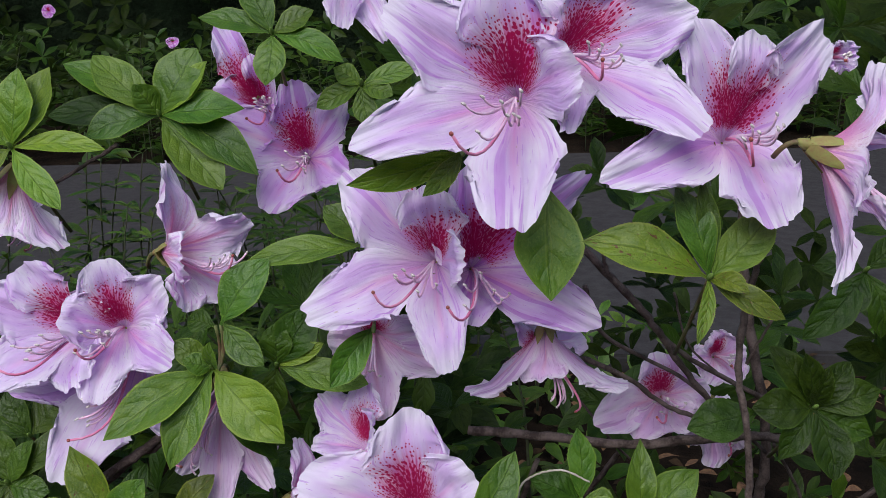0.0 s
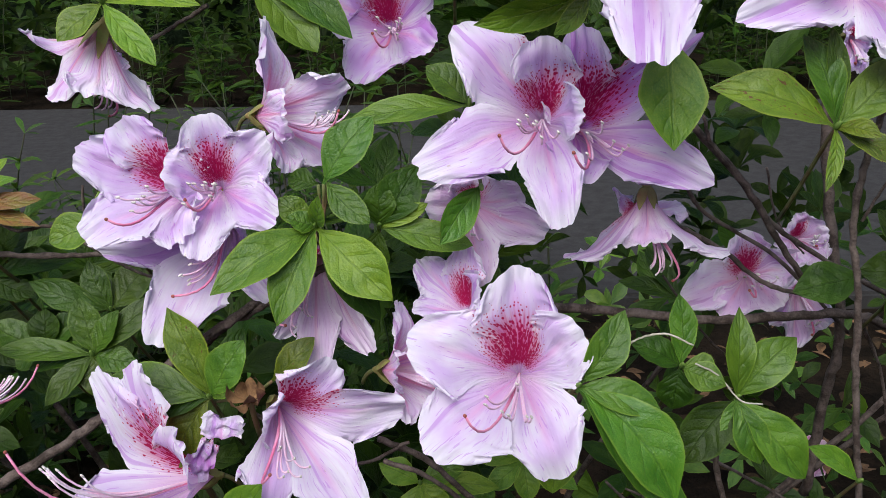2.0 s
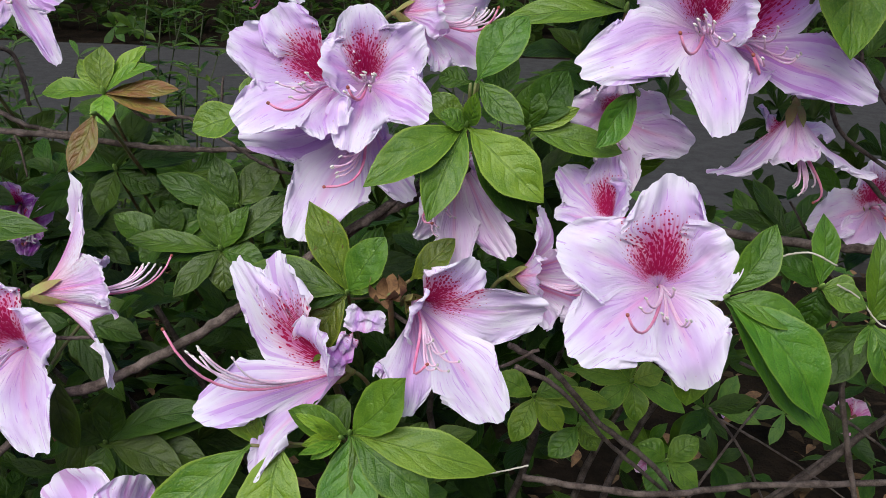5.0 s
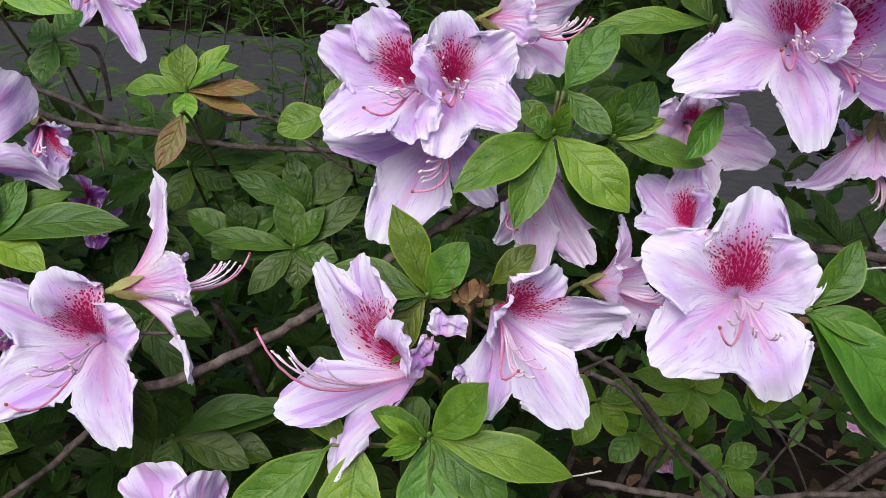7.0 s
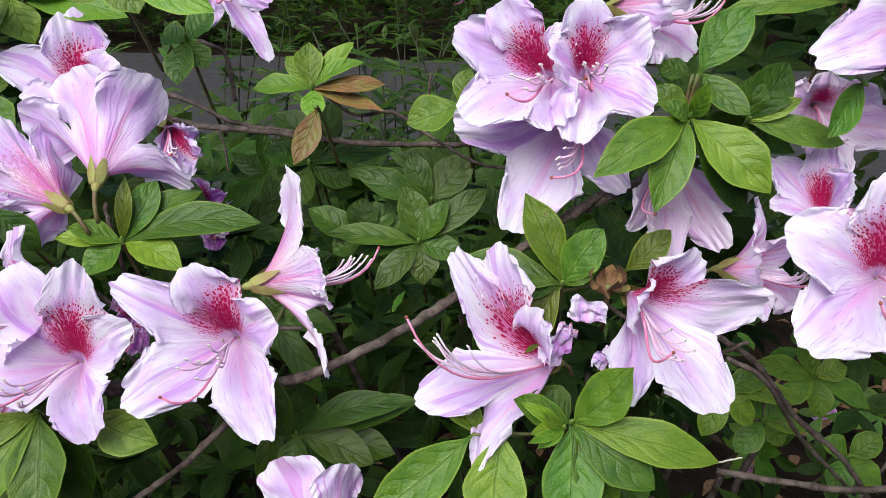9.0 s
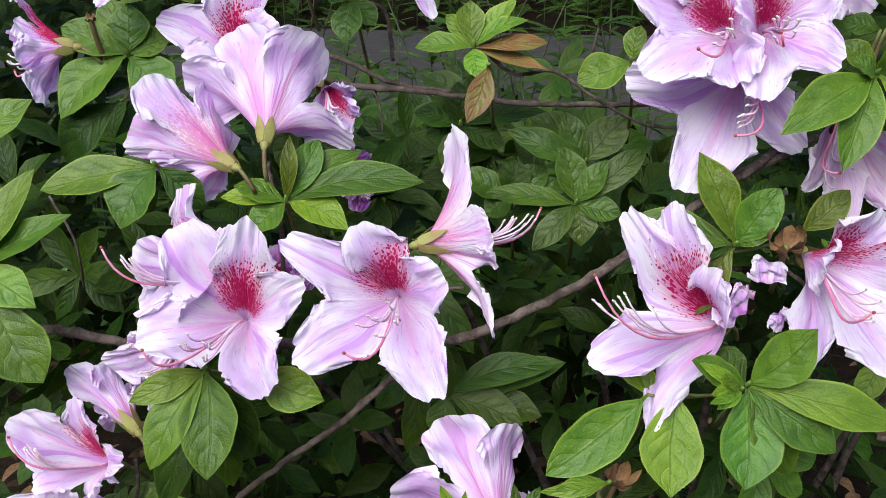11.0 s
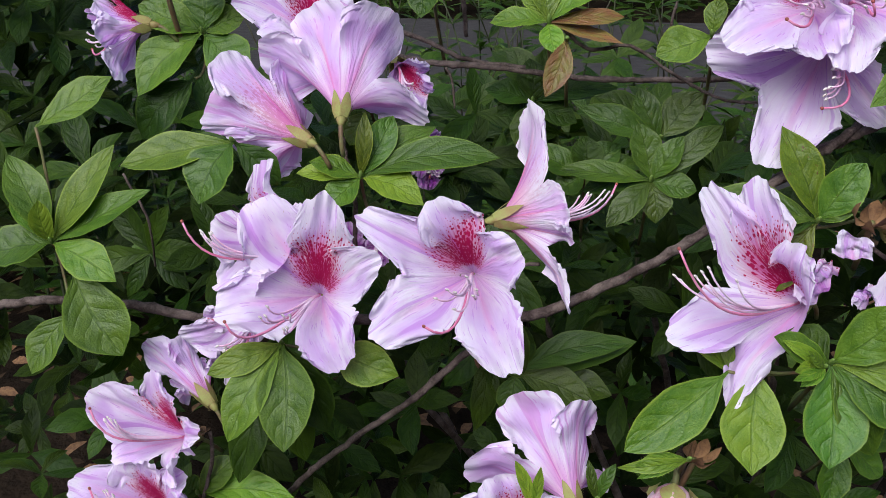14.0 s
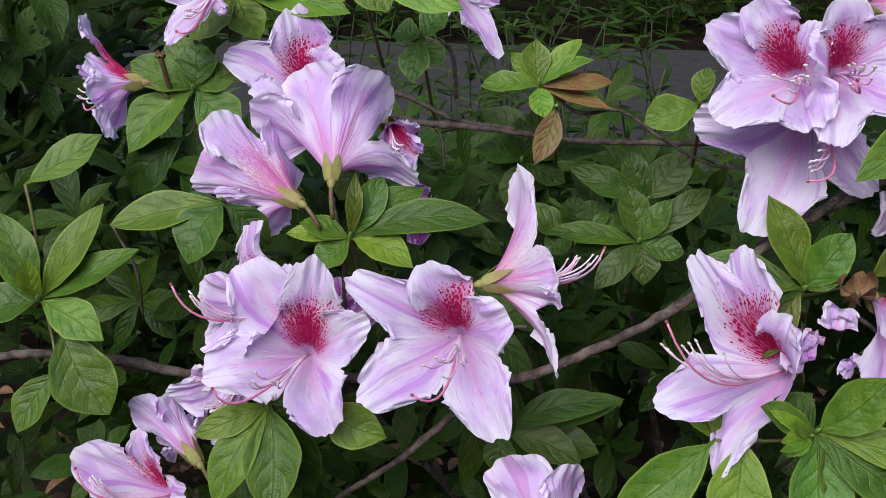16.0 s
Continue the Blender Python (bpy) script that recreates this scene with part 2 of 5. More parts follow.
BARK = plain("bark", (0.125, 0.095, 0.082), (0.032, 0.020, 0.015), 130.0, 0.85, 0.9, 0.0015)
TWIG = plain("green_twig", (0.13, 0.16, 0.05), (0.12, 0.07, 0.035), 90.0, 0.6, 0.5)
FILAMENT = plain("filament", (0.85, 0.52, 0.72), (0.88, 0.74, 0.86), 60.0, 0.4, 0.1, 0.0002, 0.2)
PISTIL = plain("pistil", (0.78, 0.20, 0.38), (0.80, 0.36, 0.54), 60.0, 0.4, 0.1, 0.0002, 0.2)
ANTHER = plain("anther", (0.80, 0.76, 0.72), (0.50, 0.43, 0.42), 900.0, 0.7)
STIGMA = plain("stigma", (0.34, 0.07, 0.07), (0.26, 0.08, 0.05), 900.0, 0.4)
CALYX = plain("calyx", (0.30, 0.33, 0.09), (0.29, 0.20, 0.08), 160.0, 0.6, 0.5, 0.0006, 0.2)
YOUNG = plain("young_tip", (0.16, 0.25, 0.05), (0.10, 0.18, 0.03), 300.0, 0.6)
BROWN = plain("dry_scale", (0.22, 0.12, 0.05), (0.10, 0.05, 0.025), 150.0, 0.8, 0.6)


# ---- mesh helpers ----
def mesh_of(name, verts, faces, material, uvs=None, speckle=None):
    me = bpy.data.meshes.new(name)
    me.from_pydata([tuple(p) for p in verts], [], faces)
    if uvs:
        layer = me.uv_layers.new(name="UVMap")
        idx = np.empty(len(me.loops), dtype=np.int32)
        me.loops.foreach_get("vertex_index", idx)
        layer.data.foreach_set("uv", np.array(uvs, dtype=np.float32)[idx].ravel())
    if speckle:
        me.attributes.new("speckle", "FLOAT", "POINT").data.foreach_set("value", speckle)
    me.polygons.foreach_set("use_smooth", [True] * len(me.polygons))
    me.materials.append(material)
    return me


def part(name, me, parent, label=""):
    ob = new(name, me)
    ob.parent = parent
    return tagged(ob, label)


def grid_faces(rows, cols, start=0):
    return [(start + i * cols + j, start + i * cols + j + 1, start + (i + 1) * cols + j + 1, start + (i + 1) * cols + j)
            for i in range(rows - 1) for j in range(cols - 1)]


def tube_data(points, radii, seg=7, verts=None, faces=None, caps=True):
    verts, faces = ([] if verts is None else verts), ([] if faces is None else faces)
    start, pts = len(verts), [Vector(p) for p in points]
    side = None
    for i, p in enumerate(pts):
        d = (pts[min(i + 1, len(pts) - 1)] - pts[max(i - 1, 0)]).normalized()
        if side is None:
            side = d.orthogonal().normalized()
        side = (side - d * side.dot(d)).normalized()
        other = d.cross(side)
        for k in range(seg):
            a = 2 * math.pi * k / seg
            verts.append(p + (side * math.cos(a) + other * math.sin(a)) * radii[i])
    for i in range(len(pts) - 1):
        for k in range(seg):
            a, b = start + i * seg + k, start + i * seg + (k + 1) % seg
            faces.append((a, b, b + seg, a + seg))
    if caps:
        faces.append(tuple(start + k for k in reversed(range(seg))))
        faces.append(tuple(start + (len(pts) - 1) * seg + k for k in range(seg)))
    return verts, faces


def blob_data(centre, along, long, wide, verts=None, faces=None):
    """A small seed-shaped body."""
    along = Vector(along).normalized()
    prof = ((-1, 0.25), (-0.7, 0.8), (-0.1, 1.0), (0.5, 0.85), (0.9, 0.45), (1.0, 0.12))
    pts = [Vector(centre) + along * long * a for a, _ in prof]
    return tube_data(pts, [wide * b for _, b in prof], 7, verts, faces)


def bezier(p, n):
    p = [Vector(q) for q in p]
    out = []
    for i in range(n):
        t = i / (n - 1)
        s = 1 - t
        out.append(p[0] * s ** 3 + p[1] * 3 * s * s * t + p[2] * 3 * s * t * t + p[3] * t ** 3)
    return out


def spline(points, per=8):
    """A smooth line through the given points."""
    p = [Vector(q) for q in points]
    p = [p[0] * 2 - p[1]] + p + [p[-1] * 2 - p[-2]]
    out = []
    for i in range(1, len(p) - 2):
        for k in range(per):
            t = k / per
            out.append(0.5 * (2 * p[i] + (p[i + 1] - p[i - 1]) * t + (2 * p[i - 1] - 5 * p[i] + 4 * p[i + 1] - p[i + 2]) * t * t
                              + (3 * p[i] - p[i - 1] - 3 * p[i + 1] + p[i + 2]) * t ** 3))
    out.append(p[-2])
    return out


def smooth(x, lo, hi):
    x = max(0.0, min(1.0, (x - lo) / (hi - lo)))
    return x * x * (3 - 2 * x)


def axes_of(axis):
    """The thing's axis and the two directions across it; the first points as far up as it can."""
    a = Vector(axis).normalized()
    ref = Vector((0, 0, 1)) - a * a.z
    if ref.length < 0.05:
        ref = Vector((0, 1, 0)) - a * a.y
    ref.normalize()
    return a, ref, a.cross(ref)


# ---- flowers ----
ROWS, COLS = 46, 27


def lobe_profile(spec, tube, fused):
    """The lobe's middle line from the tube's foot to its tip: distance from the axis and height along it."""
    far, high = spec[1] / 1000, spec[2] / 1000
    mouth = min(0.30 * math.hypot(far, high + tube), 0.012)
    p = [Vector((0.0005, -tube)), Vector((0.0028 + 0.12 * far, -tube * 0.42)),
         Vector((far * 0.52 + 0.001, high * 0.55 + 0.25 * mouth)), Vector((far, high))]
    if fused > 0.28:
        p[1].x, p[2].x = 0.0075, max(p[2].x, 0.0125)
    return p


def petal(spec, gaps, beside, frame3, tube, top_angle, rng, material, fused=0.08, blotch=1.0):
    """One lobe of the corolla: a strip that starts as a fifth of the tube and opens to a ruffled blade. spec: degrees round the
    axis, and in mm the tip's distance from the axis, its height along it, and the blade's width. gaps: degrees to the neighbours;
    beside: their specs."""
    a, ref, sd = frame3
    ang, far, high, wide = spec
    far, high, wide = far / 1000, high / 1000, wide * 1.08 / 1000
    phi = radians(ang)
    out = ref * math.cos(phi) + sd * math.sin(phi)
    side = a.cross(out)
    length = math.hypot(far, high + tube)
    p0, p1, p2, p3 = lobe_profile(spec, tube, fused)
    next_to = [lobe_profile(q, tube, fused) for q in beside]
    curl = rng.uniform(0.0, 0.07) * length
    seed = rng.uniform(0, 90)
    waves, ruffle = rng.uniform(1.5, 2.4) * 6.28, rng.uniform(0.7, 1.3)
    phase = (rng.uniform(0, 6.28), rng.uniform(0, 6.28))
    lean, twist = rng.uniform(-0.10, 0.10), rng.uniform(0.10, 0.26)
    cleft = [0.30 + fused - 0.16 * smooth(g, 95, 165) for g in gaps]
    skew, drop = rng.uniform(-0.14, 0.14), rng.uniform(0.28, 0.38)
    verts, uvs, speck = [], [], []
    for i in range(ROWS):
        row = 1 - (1 - i / (ROWS - 1)) ** 1.15
        for j in range(COLS):
            v = 2 * j / (COLS - 1) - 1
            right, av = v > 0, abs(v)
            # the far end is an arc across the blade, scalloped and finely nicked
            end = smooth(row, 0.62, 1.0)
            ragged = 0.036 * noise.noise(Vector((v * 2.2, seed, 1.5))) + 0.026 * noise.noise(Vector((v * 5.5, seed, 4.5)))
            arc = 1 - math.sqrt(max(0.0, 1 - min(0.98, abs(v + skew * (1 - v * v))) ** 2))
            u = row * (1 - drop * arc * smooth(row, 0.36, 1.0) + ragged * end)
            s = 1 - u
            c = p0 * s ** 3 + p1 * (3 * s * s * u) + p2 * (3 * s * u * u) + p3 * u ** 3
            d = (p1 - p0) * (s * s) + (p2 - p1) * (2 * s * u) + (p3 - p2) * (u * u)
            d.normalize()
            k = (row - 0.42) / 0.58
            shape = (0.68 + 0.34 * smooth(k, -0.30, 0.36)) * (1 - 0.20 * smooth(k, 0.45, 1.0))
            open_out = smooth(row, 0.42, 0.80)
            nick = 0.11 * noise.noise(Vector((row * 8, seed, 3.0 * right))) + 0.17 * noise.noise(Vector((row * 23, seed, 7 + 3.0 * right)))
            w = 0.5 * wide * shape * (1 + nick * av ** 3 * open_out)
            w = min(w, 1.3 * c.x * math.sin(radians(min(90.0, gaps[right] / 2))) + 0.003)
            # out of plane: slow waves along each edge, a fine frill, a grooved midrib
            wave = 0.0015 * open_out * av ** 2 * math.sin(waves * row + phase[right])
            wave += 0.0038 * open_out * av ** 4 * noise.noise(Vector((row * 17, seed, 5.0 * right)))
            wave += 0.0028 * end * noise.noise(Vector((v * 5.0, seed, 8.0)))
            wave += 0.0026 * open_out * noise.noise(Vector((row * 4.0, v * 1.8, seed)))
            wave = ruffle * wave + twist * w * v * open_out
            groove = -0.0010 * math.exp(-(v / 0.16) ** 2) * smooth(u, 0.25, 0.6) * (1 - 0.8 * end)
            off = (0.10 + lean * 0.6) * w * v * v + wave + groove
            rr, hh = c.x - d.y * off, c.y - curl * smooth(u, 0.72, 1.0) + d.x * off
            p = a * hh + out * rr + side * (w * v + lean * w * open_out)
            joined = 1 - smooth(row, cleft[right] + 0.02, cleft[right] + 0.28)
            if joined > 0:
                q = next_to[right]
                rim = (q[0] * s ** 3 + q[1] * (3 * s * s * u) + q[2] * (3 * s * u * u) + q[3] * u ** 3 + c) / 2
                bend = phi + v * radians(gaps[right] / 2 + 1.0)
                web = c.lerp(rim, v * v)
                q = a * web.y + (ref * math.cos(bend) + sd * math.sin(bend)) * web.x
                p = p.lerp(q, joined)
            verts.append(p)
            uvs.append((row, v))
            turn = math.degrees(math.atan2(p.dot(sd), p.dot(ref))) - top_angle
            turn = abs((turn + 180) % 360 - 180)
            fan = max(6.0, (122 - 110 * u) * blotch)
            flare = smooth(u, 0.08, 0.24) * (1 - 0.92 * smooth(u, 0.34, 0.90))
            speck.append(max(0.0, 1.0 - (turn / fan) ** 1.6) * flare)
    me = mesh_of("petal", verts, grid_faces(ROWS, COLS), material, uvs, speck)
    return me


def azalea_flower(place, axis, petals, tint, label, forward=0.0):
    rng = random.Random(int(1e4 * (abs(place[0]) * 7 + abs(place[1]) * 3 + abs(place[2]))))
    thing = new("azalea_flower")
    thing.location = place
    tagged(thing, label, "flower", "azalea flowers on the shrub")
    f3 = a, ref, sd = axes_of(axis)
    size = sum(math.hypot(q[1], q[2]) for q in petals) / len(petals) / 1000
    tube = max(0.012, 0.50 * size)
    top = petals[0][0]
    order = sorted(range(5), key=lambda i: petals[i][0] % 360)
    angles = [petals[i][0] % 360 for i in order]
    here = angles.index(top % 360)
    before, after = (angles[here] - angles[here - 1]) % 360, (angles[(here + 1) % 5] - angles[here]) % 360
    heart, blotch = top + 0.28 * (after - before), rng.uniform(0.85, 1.15)
    for q in petals:
        k = angles.index(q[0] % 360)
        gaps = ((angles[k] - angles[k - 1]) % 360, (angles[(k + 1) % 5] - angles[k]) % 360)
        part("petal", petal(q, gaps, (petals[order[k - 1]], petals[order[(k + 1) % 5]]), f3, tube, heart, rng, PETAL[tint], 0.30 if tint == "rosy" else 0.19 if tint == "backs" else 0.20 if forward > 0.6 else 0.12, blotch), thing, "crimson-speckled upper petal" if q is petals[0] and tint != "rosy" else "")
    t = radians(top)
    up = ref * math.cos(t) + sd * math.sin(t)
    across = a.cross(up)
    count = rng.choice((6, 7, 7, 8))
    for k in range(0 if tint == "backs" or forward < 0 else count + 1):
        last = k == count
        reach = size * (rng.uniform(0.68, 1.02) if not last else rng.uniform(1.08, 1.22))
        sw = ((k + 0.5) / count - 0.5) * (0.50 + 0.40 * max(0.0, forward)) + rng.uniform(0.0, 0.2) if not last else rng.uniform(0.22, 0.46) * (1 - 1.3 * max(0.0, forward))
        low = (rng.uniform(0.34, 0.66) if not last else 0.70) * (1 - forward)
        reach *= 1 + 0.35 * forward
        p0 = a * (-tube * 0.75)
        p1 = a * (reach * 0.15) - up * (reach * 0.06)
        p2 = a * (reach * 0.66) - up * (reach * low) + across * (sw * reach * 0.6)
        p3 = a * (reach * (0.84 + 0.12 * forward)) - up * (reach * (low - (0.36 if last else 0.22) - 0.22 * forward)) + across * (sw * reach)
        pts = bezier((p0, p1, p2, p3), 13)
        thick = 0.00056 if not last else 0.00068
        fil = part("stamen" if not last else "pistil",
                   mesh_of("filament", *tube_data(pts, [thick * (1.15 - 0.4 * i / 12) for i in range(13)], 6), PISTIL if last else FILAMENT),
                   thing, "long pink pistil" if last else "")
        tip = pts[-1] - pts[-2]
        if last:
            part("stigma", mesh_of("stigma", *blob_data(pts[-1], tip, 0.0008, 0.00078), STIGMA), fil, "dark red stigma")
        else:
            part("anther", mesh_of("anther", *blob_data(pts[-1], tip + across * 0.002, 0.0011, 0.00058), ANTHER), fil, "pale brown anther")
    # calyx: five hairy lobes, and the stalk that drops from it
    base = -a * tube
    v, f = [], []
    for k in range(5):
        g = 2 * math.pi * (k + 0.5) / 5
        o = ref * math.cos(g) + sd * math.sin(g)
        s = a.cross(o)
        st, ln = len(v), rng.uniform(0.0085, 0.0105) * (1.5 if tint in ("rosy", "backs") else 1.0)
        for i in range(6):
            u = i / 5
            w = 0.0026 * math.sin(math.pi * min(1.0, 0.28 + 0.72 * u)) + 0.0001
            r = 0.0022 + (0.0085 if tint == "rosy" else 0.0052) * u - 0.0016 * u * u
            for j in range(3):
                v.append(base + a * (ln * u - 0.002) + o * (r + 0.0004 * (j == 1)) + s * w * (j - 1))
        f += grid_faces(6, 3, st)
    for k in range(90):
        g, u = rng.uniform(0, 2 * math.pi), rng.uniform(-0.5, 0.9)
        o = ref * math.cos(g) + sd * math.sin(g)
        root = base + a * (0.008 * u) + o * (0.0024 + 0.0042 * max(0.0, u))
        end = root + (o + a * rng.uniform(0.1, 1.2)).normalized() * rng.uniform(0.0008, 0.0018)
        v += [root - a * 0.00005, root + a * 0.00005, end]
        f.append((len(v) - 3, len(v) - 2, len(v) - 1))
    tube_data([base - a * 0.006, base - a * 0.004, base - a * 0.002, base - a * 0.0005], [0.0010, 0.0019, 0.0024, 0.0020], 8, v, f)
    part("calyx", mesh_of("calyx", v, f, CALYX), thing, "green downy calyx")
    stalk = bezier((base - a * 0.003, base - a * 0.008, base - a * 0.012 - Vector((0, 0, 0.004)), base - a * 0.014 - Vector((0, -0.004, 0.010))), 7)
    part("stalk", mesh_of("stalk", *tube_data(stalk, [0.0011] * 7, 6), TWIG), thing)
    return thing


# ---- leaves ----
def leaf_data(base, out, face, long, wide, rng, verts, faces, uvs, rows=15, cols=9, droop=None, downy=0):
    """One blade from base along out, its upper side towards face."""
    out = Vector(out).normalized()
    face = (Vector(face) - out * out.dot(face)).normalized()
    side = out.cross(face)
    start = len(verts)
    droop = rng.uniform(0.0, 0.16) if droop is None else droop
    fold, twist, ph = rng.uniform(0.12, 0.36), rng.uniform(-0.30, 0.30), rng.uniform(0, 6.28)
    sway, blunt = rng.uniform(-0.06, 0.06), rng.uniform(0.80, 1.20)
    for i in range(rows):
        u = i / (rows - 1)
        k = min(1.0, max(0.0, (u - 0.06) / 0.94))
        if k < 0.55:
            shape = math.sin(math.pi / 2 * k / 0.55) ** 0.92
        else:
            shape = max(0.0, 1 - ((k - 0.55) / 0.45) ** 1.9) ** blunt
        w = 0.5 * wide * 0.94 * shape + 0.00055 * (1 - u) + 0.0001
        w *= 1 + 0.035 * math.sin(9 * u + ph) + 0.02 * math.sin(23 * u + 2 * ph)
        c = Vector(base) + out * (long * u) + face * (long * droop * (math.sin(math.pi * u) * 0.8 - 0.12 * u * u)) + side * (long * sway * math.sin(math.pi * u))
        for j in range(cols):
            v = 2 * j / (cols - 1) - 1
            lift = fold * w * abs(v) ** 1.3 + twist * w * v * u + 0.03 * w * math.sin(7 * u + ph) * v * v + 0.045 * w * math.sin(19 * u + ph + 2 * v)
            verts.append(c + side * (w * v) + face * lift)
            uvs.append((u, v))
    faces += grid_faces(rows, cols, start)
    if downy:
        for k in range(downy):
            e, i = (k % 2) * (cols - 1), 1 + int((k + rng.random()) / downy * (rows - 3))
            t = rng.random()
            p = verts[start + i * cols + e].lerp(verts[start + (i + 1) * cols + e], t)
            q = verts[start + i * cols + cols // 2]
            d = ((p - q).normalized() * 0.8 + out * rng.uniform(0.2, 0.9) + face * rng.uniform(-0.5, 0.7)).normalized()
            n0 = len(verts)
            verts.extend((p - out * 0.00003, p + out * 0.00003, p + d * rng.uniform(0.0003, 0.0008)))
            uvs.extend(((i / rows, 1.1),) * 3)
            faces.append((n0, n0 + 1, n0 + 2))


def leaf_shoot(place, axis, leaves):
    """A cluster of leaves on a shoot's tip. leaves: degrees round the axis, tip's distance from it and height along it,
    width (mm), tone of the leaf (how old it is; n and d have shade painted in), and where the blade starts if it grows
    lower down."""
    rng = random.Random(int(1e4 * (abs(place[0]) * 5 + abs(place[1]) * 11 + abs(place[2]))))
    a, ref, sd = axes_of(axis)
    leaf_tones = {q[4] for q in leaves}
    thing = new("leaf_shoot")
    thing.location = place
    look_of = "withering brown and green" if leaf_tones == {"r"} else "light green downy" if leaves[0][4] == "b" else \
        "yellowish green" if leaves[0][4] == "y" else "insect-eaten spotted green" if leaves[0][4] == "e" else "shade-toned green" if leaves[0][4] in "dn" else "mid-green"
    tagged(thing, "azalea shoot with " + look_of + (" leaves in a whorl" if len(leaves) > 3 else " pointed leaf" if len(leaves) == 1 else " pointed leaves"),
           "leaves", "leaf shoots on the shrub")
    for q in leaves:
        ang, far, high, wide, leaf_tone = q[:5]
        base = Vector(q[5]) / 1000 if len(q) > 5 else Vector((0, 0, 0))
        out = (ref * math.cos(radians(ang)) + sd * math.sin(radians(ang))) * far / 1000 + a * high / 1000
        v, f, uv = [], [], []
        leaf_data(base, out, a, out.length, wide / 1000, rng, v, f, uv, downy=230 if leaf_tone in "bmye" else 80)
        part("leaf", mesh_of("leaf", v, f, LEAF[leaf_tone], uv), thing, "yellow and brown withering leaf" if leaf_tone == "r" and len(leaf_tones) > 1 else "")
        if base.length > 0.004:
            pts = bezier((base, base * 0.8 - a * 0.011, base * 0.3 - a * 0.013, -a * 0.008), 6)
            part("leaf_stalk", mesh_of("leaf_stalk", *tube_data(pts, [0.0008] * 6, 6), TWIG), thing)
    sink = 1.0 if a.z > -0.1 else 0.0
    stem = bezier((a * 0.002, -a * 0.008, -a * 0.014 + Vector((0, 0.010, -0.016 * sink)), -a * 0.018 + Vector((0, 0.036, -0.042 * sink))), 8)
    part("stem", mesh_of("stem", *tube_data(stem, [0.0008 + 0.00003 * i for i in range(8)], 7), TWIG), thing)
    v, f = [], []
    blob_data(a * 0.002, a, 0.0034, 0.0012, v, f)
    part("tip_bud", mesh_of("tip_bud", v, f, YOUNG), thing)
    return thing


def branch(r0, r1, points, material=BARK):
    rng = random.Random(int(1e4 * (abs(points[0][0]) * 5 + abs(points[0][2]) * 3)))
    pts = spline(points, 9)
    n = len(pts)
    bend = [Vector((rng.uniform(-1, 1), rng.uniform(-1, 1), rng.uniform(-1, 1))) * (0.00012 * max(r0, r1)) for _ in pts]
    rad = [(r0 + (r1 - r0) * i / (n - 1)) / 2000 * rng.uniform(0.9, 1.08) * (1.22 if i % 9 == 4 and rng.random() < 0.6 else 1) for i in range(n)]
    ob = new("branch", mesh_of("branch", *tube_data([p + b for p, b in zip(pts, bend)], rad, 9), material))
    thin = max(r0, r1) < 2.5
    if material is not BARK:
        return tagged(ob, "pale dry curled grass stem caught in the leaves", "grass stem")
    return tagged(ob, "thin brown woody twig of the azalea" if thin else "grey-brown woody branch of the azalea shrub", "branch", "branches of the shrub")


DRYGRASS = plain("dry_grass", (0.45, 0.42, 0.36), (0.30, 0.27, 0.22), 80.0, 0.7)


def crumpled_petal(place, size, slim, turn, tint, seed, label):
    """A shrivelled petal: a small sheet folded over itself."""
    rng = random.Random(seed)
    n, v, uv, sp = 13, [], [], []
    for i in range(n):
        for j in range(n):
            x, y = i / (n - 1) - 0.5, j / (n - 1) - 0.5
            k = noise.noise(Vector((x * 4 + seed, y * 4, 0.3)))
            m = noise.noise(Vector((x * 9, y * 9 + seed, 2.3)))
            edge = 1 - 0.25 * (abs(x * 2) ** 3) * rng.uniform(0.6, 1.0)
            v.append((size * (x + 0.10 * m), size * (0.20 * k + 0.12 * m + 0.5 * slim * y * abs(y)), size * slim * (y * edge * (1 - 0.5 * x) + 0.16 * k)))
            uv.append((0.35 + 0.6 * (y + 0.5), 2 * x))
            sp.append(0.75 * max(0.0, x) if tint == "lilac" else 0.0)
    ob = new("withered_petal", mesh_of("withered_petal", v, grid_faces(n, n), PETAL[tint], uv, sp))
    ob.matrix_world = pose(*place, 15 * rng.uniform(-1, 1), turn, 20 * rng.uniform(-1, 1))
    return tagged(ob, label, "petal")


